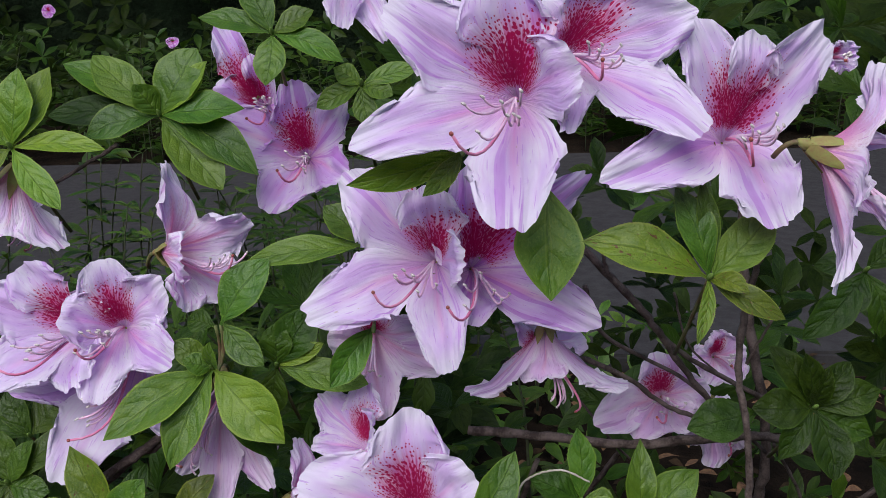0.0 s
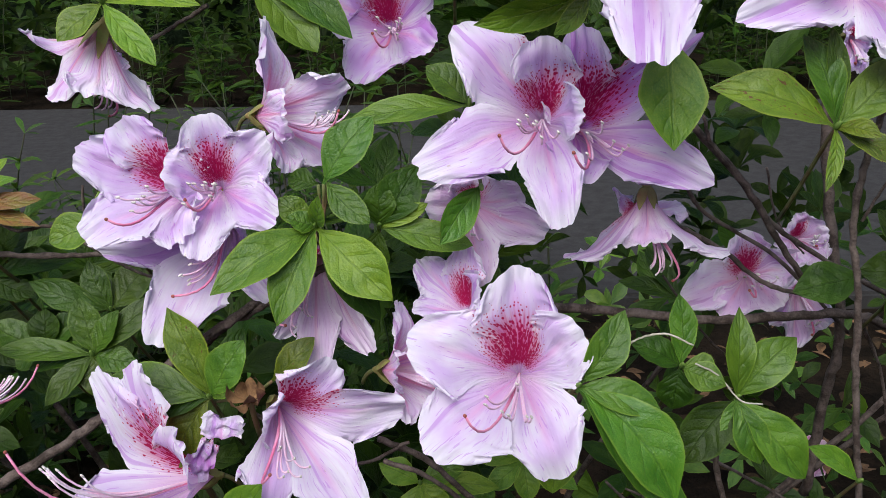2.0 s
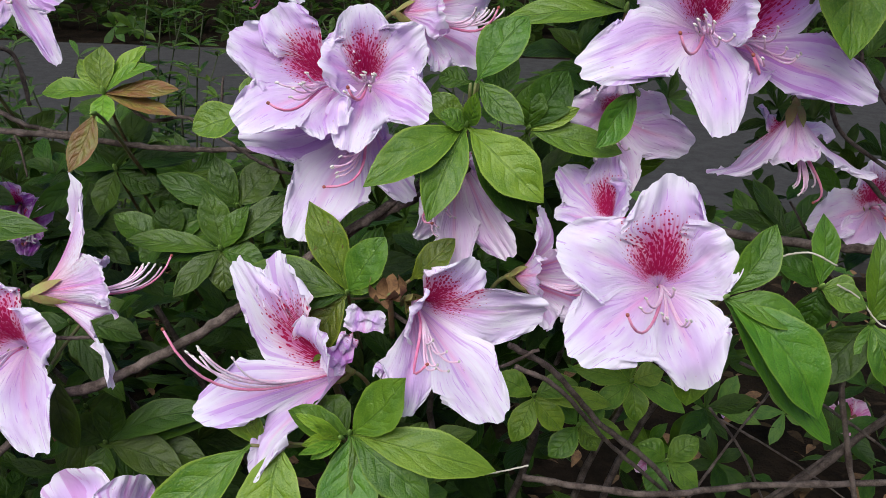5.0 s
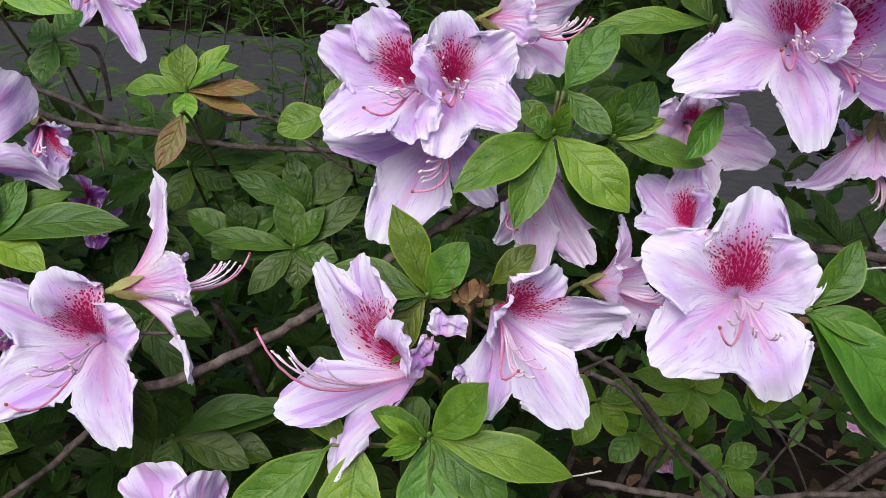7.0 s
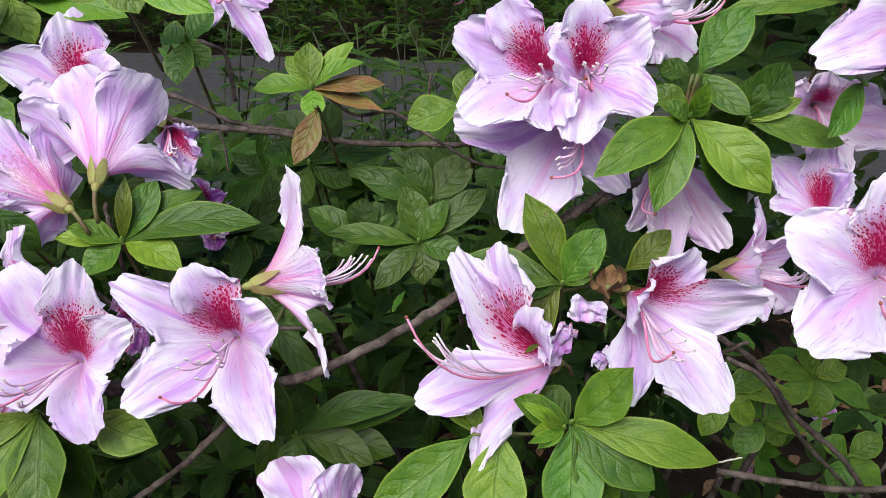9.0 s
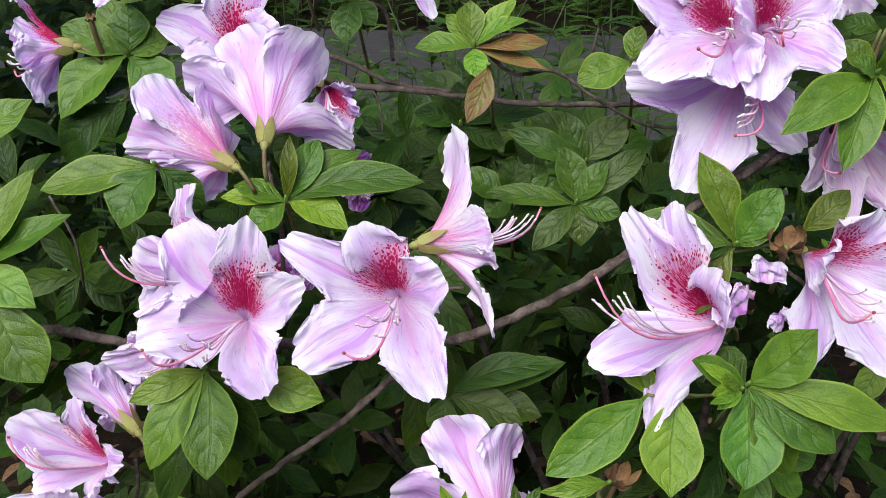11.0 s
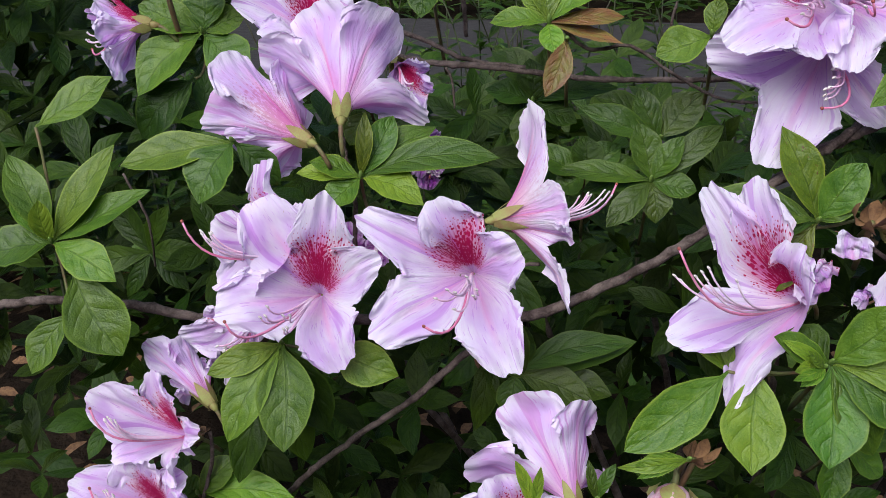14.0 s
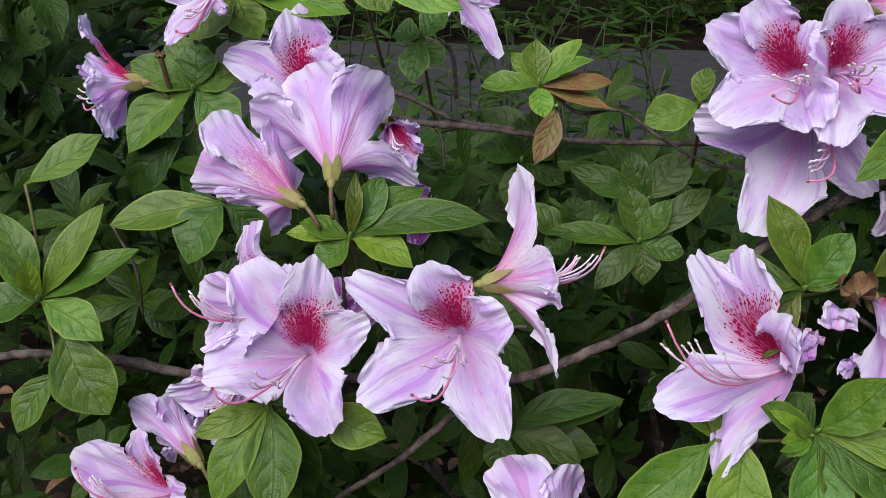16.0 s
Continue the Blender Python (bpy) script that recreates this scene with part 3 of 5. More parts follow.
def flower_bud(place, axis, long, wide):
    """A closed pink bud in hairy brown-green scales."""
    thing = tagged(new("flower_bud"), "closed pink azalea bud in hairy brown scales", "bud")
    thing.location = place
    a, ref, sd = axes_of(axis)
    prof = ((0, 0.35), (0.12, 0.75), (0.3, 1.0), (0.55, 0.96), (0.8, 0.62), (0.95, 0.25), (1.0, 0.05))
    v, f = tube_data([a * long * p for p, _ in prof], [wide / 2 * q for _, q in prof], 14)
    uv = [(0.35 + 0.5 * prof[i // 14][0], math.sin(i % 14)) for i in range(len(v))]
    part("bud_petals", mesh_of("bud_petals", v, f, PETAL["bud"], uv, [0.0] * len(v)), thing)
    rng_scale = (0.46, 0.36, 0.42, 0.34, 0.40)
    for k in range(5):
        g = 2 * math.pi * k / 5
        o = ref * math.cos(g) + sd * math.sin(g)
        leaf_v, leaf_f, leaf_uv = [], [], []
        leaf_data(o * wide * 0.28, a + o * 0.42, o, long * rng_scale[k], wide * 0.50, random.Random(k), leaf_v, leaf_f, leaf_uv, 8, 5, 0.1)
        part("bud_scale", mesh_of("bud_scale", leaf_v, leaf_f, CALYX, leaf_uv), thing)
    part("stalk", mesh_of("stalk", *tube_data(bezier((Vector((0, 0, 0)), -a * 0.008, -a * 0.014, -a * 0.02 + Vector((0, 0.006, -0.012))), 7), [0.0016] * 7, 7), TWIG), thing)
    return thing


def dry_scales(place, axis, size, count, seed):
    """A spent bud: curled papery brown scales."""
    rng = random.Random(seed)
    thing = tagged(new("spent_bud"), "spent bud of curled papery brown scales", "bud")
    thing.location = place
    a, ref, sd = axes_of(axis)
    for k in range(count):
        g = 2 * math.pi * k / count + rng.uniform(-0.4, 0.4)
        o = ref * math.cos(g) + sd * math.sin(g)
        v, f, uv = [], [], []
        leaf_data((0, 0, 0), a * rng.uniform(0.7, 1.1) + o * rng.uniform(0.2, 0.7), o - a * 0.3, size * rng.uniform(0.7, 1.1), size * 0.4, rng, v, f, uv, 8, 5, rng.uniform(0.1, 0.4))
        part("scale", mesh_of("scale", v, f, BROWN, uv), thing)
    part("stalk", mesh_of("stalk", *tube_data(bezier((a * 0.002, -a * 0.006, -a * 0.012, -a * 0.018 + Vector((0, 0.006, -0.01))), 7), [0.0014] * 7, 7), TWIG), thing)
    return thing


# ---- ground, path and distance ----
GROUND = plain("leaf_litter_soil", (0.022, 0.015, 0.010), (0.009, 0.007, 0.005), 9.0, 0.95, 0.9, 0.02, spec=0.04)
PAVING = plain("grey_asphalt_path", (0.046, 0.044, 0.044), (0.031, 0.029, 0.029), 26.0, 0.9, 0.6, 0.004, spec=0.12)


def sheet(name, x0, x1, y0, y1, nx, ny, material, height, rough=0.0, label="", category=""):
    v = [(x0 + (x1 - x0) * i / nx, y0 + (y1 - y0) * j / ny,
          height + rough * noise.noise(Vector((i * 0.7, j * 0.7, 3.0)))) for j in range(ny + 1) for i in range(nx + 1)]
    ob = new(name, mesh_of(name, v, grid_faces(ny + 1, nx + 1), material))
    return tagged(ob, label, category, "", "structure")


sheet("ground", -60, 60, -30, 90, 160, 160, GROUND, 0.0, 0.02, "brown soil strewn with leaf litter", "ground")


def slab(name, x0, x1, y0, y1, z0, z1, material, label, category):
    bm = bmesh.new()
    bmesh.ops.create_cube(bm, size=1, matrix=Matrix.LocRotScale(((x0 + x1) / 2, (y0 + y1) / 2, (z0 + z1) / 2), None, (x1 - x0, y1 - y0, z1 - z0)))
    bmesh.ops.bevel(bm, geom=bm.edges[:], offset=0.008, segments=2, affect="EDGES")
    me = bpy.data.meshes.new(name)
    bm.to_mesh(me)
    bm.free()
    me.materials.append(material)
    return tagged(new(name, me), label, category, "", "structure")


slab("path", -12, 12, 1.45, 3.70, -0.1, 0.035, PAVING, "grey asphalt path behind the shrub", "path")


def scatter(name, count, box, sizes, tones, label, seed, face=(0, -0.5, 0.8), spread=0.7, hang=0.0, rows=6, cols=5, keep=None):
    """A mass of small leaves inside a box, as one object for each tone."""
    rng = random.Random(seed)
    data = {t: ([], [], []) for t in tones}
    made = 0
    while made < count:
        p = Vector([rng.uniform(lo, hi) for lo, hi in box])
        if keep and not keep(p, rng):
            continue
        v, f, uv = data[rng.choice(tones)]
        whorl = rng.choice((3, 4, 5, 6))
        ax = (Vector(face) + Vector((rng.gauss(0, 1), rng.gauss(0, 1), rng.gauss(0, 1))) * spread * 0.5).normalized()
        a, ref, sd = axes_of(ax)
        g0 = rng.uniform(0, 6.28)
        for k in range(whorl):
            g = g0 + 2 * math.pi * k / whorl + rng.uniform(-0.3, 0.3)
            out = (ref * math.cos(g) + sd * math.sin(g)) + a * rng.uniform(-0.1, 0.5) - Vector((0, 0, hang))
            ln = rng.uniform(*sizes)
            leaf_data(p, out, a, ln, ln * rng.uniform(0.32, 0.46), rng, v, f, uv, rows, cols)
            made += 1
    for t, (v, f, uv) in data.items():
        ob = new(name, mesh_of(name, v, f, LEAF[t], uv))
        tagged(ob, label, "foliage", "", "stuff")


def open_side(p, rng):
    """The shrub is bare and twiggy on its right flank."""
    return p.x < 0.12 or p.z > 0.74 or rng.random() < 0.10


def open_gap(p, rng):
    """Over the bare horizontal branch the shrub leaves a gap towards the path."""
    return (p.z < 0.605 - 0.25 * (p.y - 0.08) or not -0.50 < p.x < -0.02 + 0.3 * p.y) and open_side(p, rng)


def low_crown(p, rng):
    """The crown is lower at its thin middle, where the hedge's shade shows over it."""
    return (p.z < 0.69 or p.x > 0.05) and open_gap(p, rng)


# inner leaves take darkened tones: their shade comes from the leaf colour
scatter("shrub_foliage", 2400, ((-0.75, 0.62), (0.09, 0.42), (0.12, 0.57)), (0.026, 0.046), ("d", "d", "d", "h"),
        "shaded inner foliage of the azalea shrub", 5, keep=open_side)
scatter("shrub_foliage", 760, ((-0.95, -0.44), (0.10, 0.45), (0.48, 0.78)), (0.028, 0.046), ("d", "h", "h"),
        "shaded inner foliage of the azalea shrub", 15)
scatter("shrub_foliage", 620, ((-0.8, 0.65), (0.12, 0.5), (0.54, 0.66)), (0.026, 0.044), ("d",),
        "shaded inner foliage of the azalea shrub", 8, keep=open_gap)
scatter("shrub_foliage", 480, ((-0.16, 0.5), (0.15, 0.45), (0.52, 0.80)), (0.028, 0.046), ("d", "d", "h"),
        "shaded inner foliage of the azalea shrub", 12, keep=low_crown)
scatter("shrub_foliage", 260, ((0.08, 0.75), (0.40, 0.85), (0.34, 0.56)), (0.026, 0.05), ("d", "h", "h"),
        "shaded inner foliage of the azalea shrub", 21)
scatter("bed_foliage", 1300, ((-1.8, 1.6), (0.5, 1.35), (0.02, 0.22)), (0.03, 0.06), ("m", "d", "d"),
        "low weeds growing in the bed behind the shrub", 6)
# shade over the verge and hedge is put into these leaf tones
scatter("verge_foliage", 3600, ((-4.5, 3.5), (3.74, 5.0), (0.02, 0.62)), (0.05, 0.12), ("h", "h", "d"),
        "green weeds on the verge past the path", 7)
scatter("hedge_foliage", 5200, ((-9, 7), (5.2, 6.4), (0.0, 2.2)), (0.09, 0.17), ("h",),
        "hedge foliage in the distance, its shade in the leaf colour", 9, (0, -0.8, 0.4))


LITTER = plain("rotting_leaf", (0.055, 0.035, 0.018), (0.025, 0.016, 0.010), 90.0, 0.9, 0.6, spec=0.1)
WEEDSTEM = plain("weed_stem", (0.035, 0.055, 0.018), (0.030, 0.024, 0.014), 90.0, 0.8)


def weeds(count, box, tall, seed, tone="d", size=1.0):
    """Thin upright stems with narrow paired leaflets, one object for stems and one for leaflets."""
    rng = random.Random(seed)
    sv, sf, lv, lf, luv = [], [], [], [], []
    for _ in range(count):
        x, y, h = rng.uniform(*box[0]), rng.uniform(*box[1]), rng.uniform(*tall)
        tip = Vector((x + rng.gauss(0, 0.05), y + rng.gauss(0, 0.05), h))
        pts = bezier((Vector((x, y, 0)), Vector((x, y, h * 0.4)), Vector((x, y, h * 0.7)), tip), 9)
        tube_data(pts, [0.0028 - 0.0002 * i for i in range(9)], 5, sv, sf)
        for i in range(1, 9):
            for k in range(rng.choice((4, 5, 7))):
                g = rng.uniform(0, 6.28)
                out = Vector((math.cos(g), math.sin(g), rng.uniform(-0.2, 0.5)))
                ln = rng.uniform(0.025, 0.07) * (1.2 - i / 14) * size
                leaf_data(pts[i], out, (0, -0.3, 1), ln, ln * rng.uniform(0.12, 0.24), rng, lv, lf, luv, 5, 3)
    tagged(new("weed_stems", mesh_of("weed_stems", sv, sf, WEEDSTEM)), "thin upright weed stems beside the path", "weeds", "", "stuff")
    tagged(new("weed_leaves", mesh_of("weed_leaves", lv, lf, LEAF[tone], luv)), "narrow weed leaves beside the path", "weeds", "", "stuff")


def litter(count, box, seed):
    """Dry fallen leaves lying about on the soil."""
    rng = random.Random(seed)
    for name, mat in (("fallen_leaves", LITTER), ("dry_leaves", BROWN)):
        v, f, uv = [], [], []
        for _ in range(count):
            p = Vector((rng.uniform(*box[0]), rng.uniform(*box[1]), 0.016 + rng.uniform(0, 0.012)))
            g, ln = rng.uniform(0, 6.28), rng.uniform(0.02, 0.042)
            leaf_data(p, (math.cos(g), math.sin(g), rng.uniform(-0.1, 0.3)), (rng.gauss(0, 0.3), rng.gauss(0, 0.3), 1), ln, ln * 0.45, rng, v, f, uv, 6, 3)
        tagged(new(name, mesh_of(name, v, f, mat, uv)), "dry fallen leaves on the soil of the bed", "leaf litter", "", "stuff")


litter(900, ((-1.6, 1.8), (0.15, 1.45)), 40)
weeds(150, ((-1.7, 0.15), (0.72, 1.42)), (0.25, 0.56), 31, "d", 1.35)
weeds(60, ((-1.9, 0.3), (0.85, 1.42)), (0.20, 0.52), 34, "n", 1.2)
weeds(120, ((-3.6, 2.8), (3.74, 4.4)), (0.25, 0.62), 32, "d", 1.6)
# added out of view: keeps sky and sun off the hedge
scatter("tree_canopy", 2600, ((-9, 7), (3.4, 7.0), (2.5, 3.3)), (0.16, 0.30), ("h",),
        "unseen layer of leaves added overhead to shade the hedge", 33, (0, 0, 1))
# backing slab: near-black colour stands for the shade between the hedge leaves
hedge = slab("hedge_backing", -30, 30, 6.2, 7.4, -0.2, 2.4, plain("hedge_shade", (0.012, 0.020, 0.010), (0.006, 0.009, 0.005), 6.0, 1.0, 1.0, 0.05, spec=0.0),
             "plain backing slab of the far hedge, its shade in the colour", "hedge")

# unseen slabs added behind and beside the camera to cut off low sky light
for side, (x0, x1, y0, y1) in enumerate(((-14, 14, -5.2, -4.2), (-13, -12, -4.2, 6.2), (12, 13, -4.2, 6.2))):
    slab("sky_block_slab", x0, x1, y0, y1, -0.2, 2.6, hedge.data.materials[0], "unseen dark slab added to close the garden and block low sky", "hedge")

# ---- the shrub's wood ----
branch(5.5, 4.2, [(-0.306, 0.02, 0.505), (-0.266, 0.015, 0.512), (-0.209, 0.008, 0.521), (-0.169, 0.002, 0.528), (-0.139, 0.004, 0.542), (-0.106, 0.008, 0.561), (-0.081, 0.015, 0.579), (-0.048, 0.03, 0.6), (-0.023, 0.045, 0.614), (-0.004, 0.07, 0.623)])
branch(5, 5.5, [(-0.484, 0.02, 0.499), (-0.441, 0.02, 0.508), (-0.391, 0.015, 0.513), (-0.343, 0.015, 0.508), (-0.295, 0.012, 0.51), (-0.259, 0.015, 0.51)])
branch(3.4, 3.6, [(-0.301, 0, 0.404), (-0.279, 0, 0.429), (-0.252, -0.002, 0.455), (-0.224, -0.002, 0.479), (-0.201, 0, 0.503), (-0.184, 0.004, 0.516)])
branch(3.4, 2.6, [(-0.269, 0.09, 0.639), (-0.229, 0.075, 0.634), (-0.195, 0.072, 0.633), (-0.155, 0.076, 0.628), (-0.114, 0.078, 0.627), (-0.073, 0.08, 0.628), (-0.044, 0.09, 0.629)])
branch(3, 2, [(-0.267, 0.085, 0.654), (-0.232, 0.076, 0.646), (-0.207, 0.074, 0.636), (-0.177, 0.073, 0.633)])
branch(2, 1.5, [(-0.162, 0.066, 0.657), (-0.146, 0.068, 0.644), (-0.126, 0.066, 0.646), (-0.106, 0.066, 0.634), (-0.082, 0.06, 0.623), (-0.059, 0.055, 0.623)])
branch(1.6, 1.2, [(-0.107, 0.068, 0.641), (-0.108, 0.064, 0.655), (-0.106, 0.062, 0.668)])
branch(1.6, 1, [(-0.218, 0.073, 0.632), (-0.214, 0.07, 0.625), (-0.213, 0.07, 0.611)])
branch(3, 3.3, [(0.245, 0.01, 0.712), (0.241, 0.012, 0.687), (0.24, 0.012, 0.657), (0.245, 0.01, 0.629), (0.248, 0.008, 0.592), (0.255, 0.005, 0.539), (0.262, 0, 0.477)])
branch(1.6, 1, [(0.243, 0.012, 0.662), (0.248, 0.012, 0.673), (0.252, 0.01, 0.683)])
branch(5.5, 6.5, [(0.28, 0.16, 0.694), (0.283, 0.15, 0.641), (0.297, 0.14, 0.558), (0.298, 0.15, 0.495), (0.298, 0.16, 0.426)])
branch(5, 5, [(0.124, 0.09, 0.591), (0.165, 0.085, 0.589), (0.208, 0.08, 0.587), (0.253, 0.085, 0.587), (0.285, 0.09, 0.584), (0.328, 0.1, 0.563)])
branch(4, 3, [(0.181, 0.075, 0.695), (0.21, 0.071, 0.664), (0.227, 0.072, 0.639), (0.25, 0.08, 0.608), (0.272, 0.09, 0.594)])
branch(2.6, 2.6, [(0.21, 0.072, 0.663), (0.23, 0.08, 0.639), (0.267, 0.09, 0.613), (0.306, 0.1, 0.59)])
branch(2.6, 2.4, [(0.17, 0.06, 0.649), (0.2, 0.07, 0.631), (0.228, 0.075, 0.609), (0.256, 0.08, 0.599)])
branch(2.4, 2, [(0.182, 0.075, 0.676), (0.193, 0.08, 0.648), (0.238, 0.09, 0.617), (0.284, 0.1, 0.57)])
branch(2.2, 1.6, [(0.21, 0.071, 0.664), (0.194, 0.07, 0.682), (0.189, 0.07, 0.696)])
branch(4.5, 4, [(-0.057, 0.04, 0.588), (-0.037, 0.042, 0.604), (-0.017, 0.045, 0.614), (0.013, 0.05, 0.632)])
branch(3.2, 3, [(0.035, 0.02, 0.554), (0.058, 0.03, 0.535), (0.084, 0.04, 0.501), (0.117, 0.05, 0.469), (0.144, 0.06, 0.43)])
branch(3.5, 3.5, [(0.046, 0.03, 0.472), (0.078, 0.03, 0.468), (0.12, 0.035, 0.462), (0.168, 0.05, 0.459), (0.261, 0.06, 0.46)])
branch(2.5, 2.2, [(0.038, 0.01, 0.548), (0.06, 0.02, 0.531), (0.094, 0.05, 0.48), (0.135, 0.07, 0.434)])
branch(3, 3, [(0.195, 0.03, 0.546), (0.202, 0.03, 0.515), (0.218, 0.03, 0.462)])
branch(2.2, 1.8, [(-0.222, 0.015, 0.537), (-0.191, 0.014, 0.554), (-0.179, 0.012, 0.551), (-0.163, 0.012, 0.552)])
branch(2, 1.6, [(-0.02, 0.01, 0.573), (0.022, 0.015, 0.544), (0.049, 0.02, 0.552)])
branch(2.2, 2.6, [(-0.263, 0.032, 0.605), (-0.261, 0.028, 0.598), (-0.258, 0.03, 0.577), (-0.262, 0.04, 0.54)])
branch(2, 2.4, [(-0.139, -0.03, 0.448), (-0.123, -0.03, 0.436), (-0.111, -0.03, 0.413)])
branch(2, 2.4, [(-0.329, -0.018, 0.459), (-0.329, -0.02, 0.443), (-0.342, -0.02, 0.4)])
branch(2.2, 2.2, [(-0.223, 0.07, 0.678), (-0.21, 0.07, 0.672), (-0.207, 0.072, 0.648)])
branch(2.2, 1.4, [(-0.045, 0.09, 0.748), (-0.06, 0.09, 0.74), (-0.081, 0.075, 0.729), (-0.086, 0.072, 0.737)])
branch(1.8, 1.4, [(0.151, 0.1, 0.408), (0.183, 0.12, 0.449), (0.201, 0.13, 0.472), (0.218, 0.14, 0.502)])
branch(1.6, 1.2, [(0.177, 0.14, 0.444), (0.228, 0.15, 0.41), (0.282, 0.16, 0.369)])
branch(1.8, 1.4, [(0.157, 0.1, 0.476), (0.181, 0.11, 0.444), (0.207, 0.12, 0.396)])
branch(2.4, 2, [(0.177, 0.12, 0.496), (0.235, 0.15, 0.457), (0.31, 0.18, 0.398)])
branch(1.4, 1, [(0.231, 0.1, 0.663), (0.239, 0.1, 0.635), (0.259, 0.11, 0.612)])
branch(2, 1.6, [(0.281, 0.08, 0.586), (0.301, 0.09, 0.548), (0.32, 0.1, 0.484)])
branch(1.4, 1.2, [(0.182, 0.1, 0.604), (0.215, 0.11, 0.559), (0.262, 0.13, 0.519)])
branch(1.6, 1.4, [(-0.411, 0.08, 0.563), (-0.4, 0.08, 0.535), (-0.405, 0.09, 0.499)])

# the shrub's main stems, rising from one stool in the soil
stool = random.Random(77)
for k in range(11):
    reach, lean = -0.46 + 0.09 * k, stool.uniform(0.16, 0.30)
    foot = Vector((reach * 0.14 + stool.uniform(-0.02, 0.02), 0.26 + stool.uniform(-0.03, 0.03), -0.02))
    branch(11 - 0.5 * abs(k - 5), 4.0, [tuple(foot), tuple(foot + Vector((reach * 0.22, 0.01, 0.13))),
                                        (reach * 0.62, lean + 0.03, 0.30), (reach, lean, 0.46 + stool.uniform(-0.03, 0.05))])

# ---- the flowers ----
azalea_flower((0.0996, 0, 0.5988), (-0.05, -0.86, 0.5), [(1, 43.3, 12.5, 36.6), (-58, 32.4, 7.7, 36.6), (-157, 48.8, 1.6, 34.2), (132, 52.9, 9.3, 40.3), (75, 49.8, 13.2, 39.1)], 'white',
              'open white and pink azalea flower with crimson speckled blotch')
azalea_flower((-0.0335, 0.032, 0.6767), (0.07, -0.89, 0.46), [(9, 28.5, 12.9, 26.2), (-56, 29.7, 11.7, 27.9), (-125, 33.3, 8.1, 24.9), (169, 36.6, 8.5, 24.4), (82, 19.9, 15.4, 26.2)], 'white',
              'open white and pink azalea flower with crimson speckled blotch')
azalea_flower((-0.054, 0.03, 0.6755), (-0.26, -0.86, 0.43), [(37, 32.9, 14.6, 26.2), (-10, 25.1, -8, 18.7), (-153, 28.6, 6.9, 27.4), (137, 40.4, 19.3, 27.9), (72, 40, 18.5, 27.4)], 'white',
              'open white and pink azalea flower with crimson speckled blotch')
azalea_flower((-0.0393, 0.045, 0.6495), (-0.18, -0.98, -0.05), [(69, 26.2, 6.8, 29), (-70, 13.5, -1.1, 23.7), (-132, 39.9, 11.2, 23.7), (156, 49.2, 33.3, 34.2), (88, 53.4, 20.6, 29)], 'white',
              'open white and pink azalea flower with crimson speckled blotch', 0.3)
azalea_flower((-0.007, 0.060, 0.700), (0.86, -0.50, 0.06), [(2, 45, -3, 20), (-58, 27, 22, 28), (-150, 27, 19, 28), (152, 26, 9, 25), (72, 19, 19, 24)], 'rosy',
              'funnel-shaped pink azalea flower with a green calyx', 0.5)
azalea_flower((0.1099, 0.03, 0.706), (-0.07, -0.92, 0.38), [(0, 29.4, 13.5, 31.3), (-98, 17.4, 20.3, 26.5), (-171, 50.7, 6.8, 25.3), (115, 58.6, 12.2, 30.1), (46, 51.7, 7.5, 33.7)], 'white',
              'open white and pink azalea flower with crimson speckled blotch')
azalea_flower((0.1308, 0.038, 0.6994), (0.18, -0.91, 0.37), [(1, 42.4, 7.6, 27.1), (-55, 65.3, 3.6, 19.7), (-124, 56, 14.1, 27.1), (160, 28.2, 5.6, 27.1), (37, 27.1, -6.7, 22.2)], 'lilac',
              'lilac azalea flower with a dark red blotch')
azalea_flower((0.145, -0.004, 0.7813), (-0.11, -0.95, 0.29), [(7, 44, 8.9, 35.7), (-75, 25, 18.6, 33.6), (-179, 53.2, 14.1, 33.6), (113, 62, 18.7, 26.2), (56, 57.1, 11.1, 31.5)], 'white',
              'open white and pink azalea flower with crimson speckled blotch')
azalea_flower((0.1714, 0.006, 0.7952), (0.41, -0.86, 0.3), [(-10, 28.6, 8.1, 29.8), (-79, 39.1, 24, 27.7), (-143, 50.8, 25.8, 25.5), (157, 34.3, 3.5, 14.9), (32, 23, -2.9, 21.3)], 'white',
              'open white and pink azalea flower with crimson speckled blotch')
azalea_flower((0.2327, 0.004, 0.7641), (0.09, -0.9, 0.43), [(-6, 32.7, 17.1, 25.9), (-42, 45, 14.8, 23.7), (-166, 40.7, 6.9, 28), (109, 58.7, 2.1, 24.8), (22, 47, 5.4, 26.9)], 'white',
              'open white and pink azalea flower with crimson speckled blotch')
azalea_flower((0.2718, -0.005, 0.7508), (0.92, 0.04, -0.4), [(-13, 38.7, -4.4, 21.2), (-24, 19.6, 26.1, 21.2), (146, 20.7, 22.7, 21.2), (156, 48.6, 9.9, 18), (129, 24.4, 1.2, 19)], 'rosy',
              'nodding pale pink azalea flower with purple streaks')
azalea_flower((0.0396, 0.13, 0.7353), (0.09, -0.92, 0.38), [(7, 37.2, 11.4, 27.1), (-38, 35, 11.9, 24), (-126, 26.5, 7.7, 27.1), (146, 37.9, 5.8, 30.1), (71, 50.2, 5, 33.1)], 'lilac',
              'lilac azalea flower with a dark red blotch')
azalea_flower((0.0157, 0.145, 0.7609), (0.14, -0.91, 0.38), [(28, 48, 5.6, 22.9), (13, 25.1, 5.7, 18.3), (-143, 26.2, 3.8, 24.4), (158, 31.1, 4.2, 24.4), (84, 26.5, 3.5, 27.5)], 'lilac',
              'lilac azalea flower with a dark red blotch')
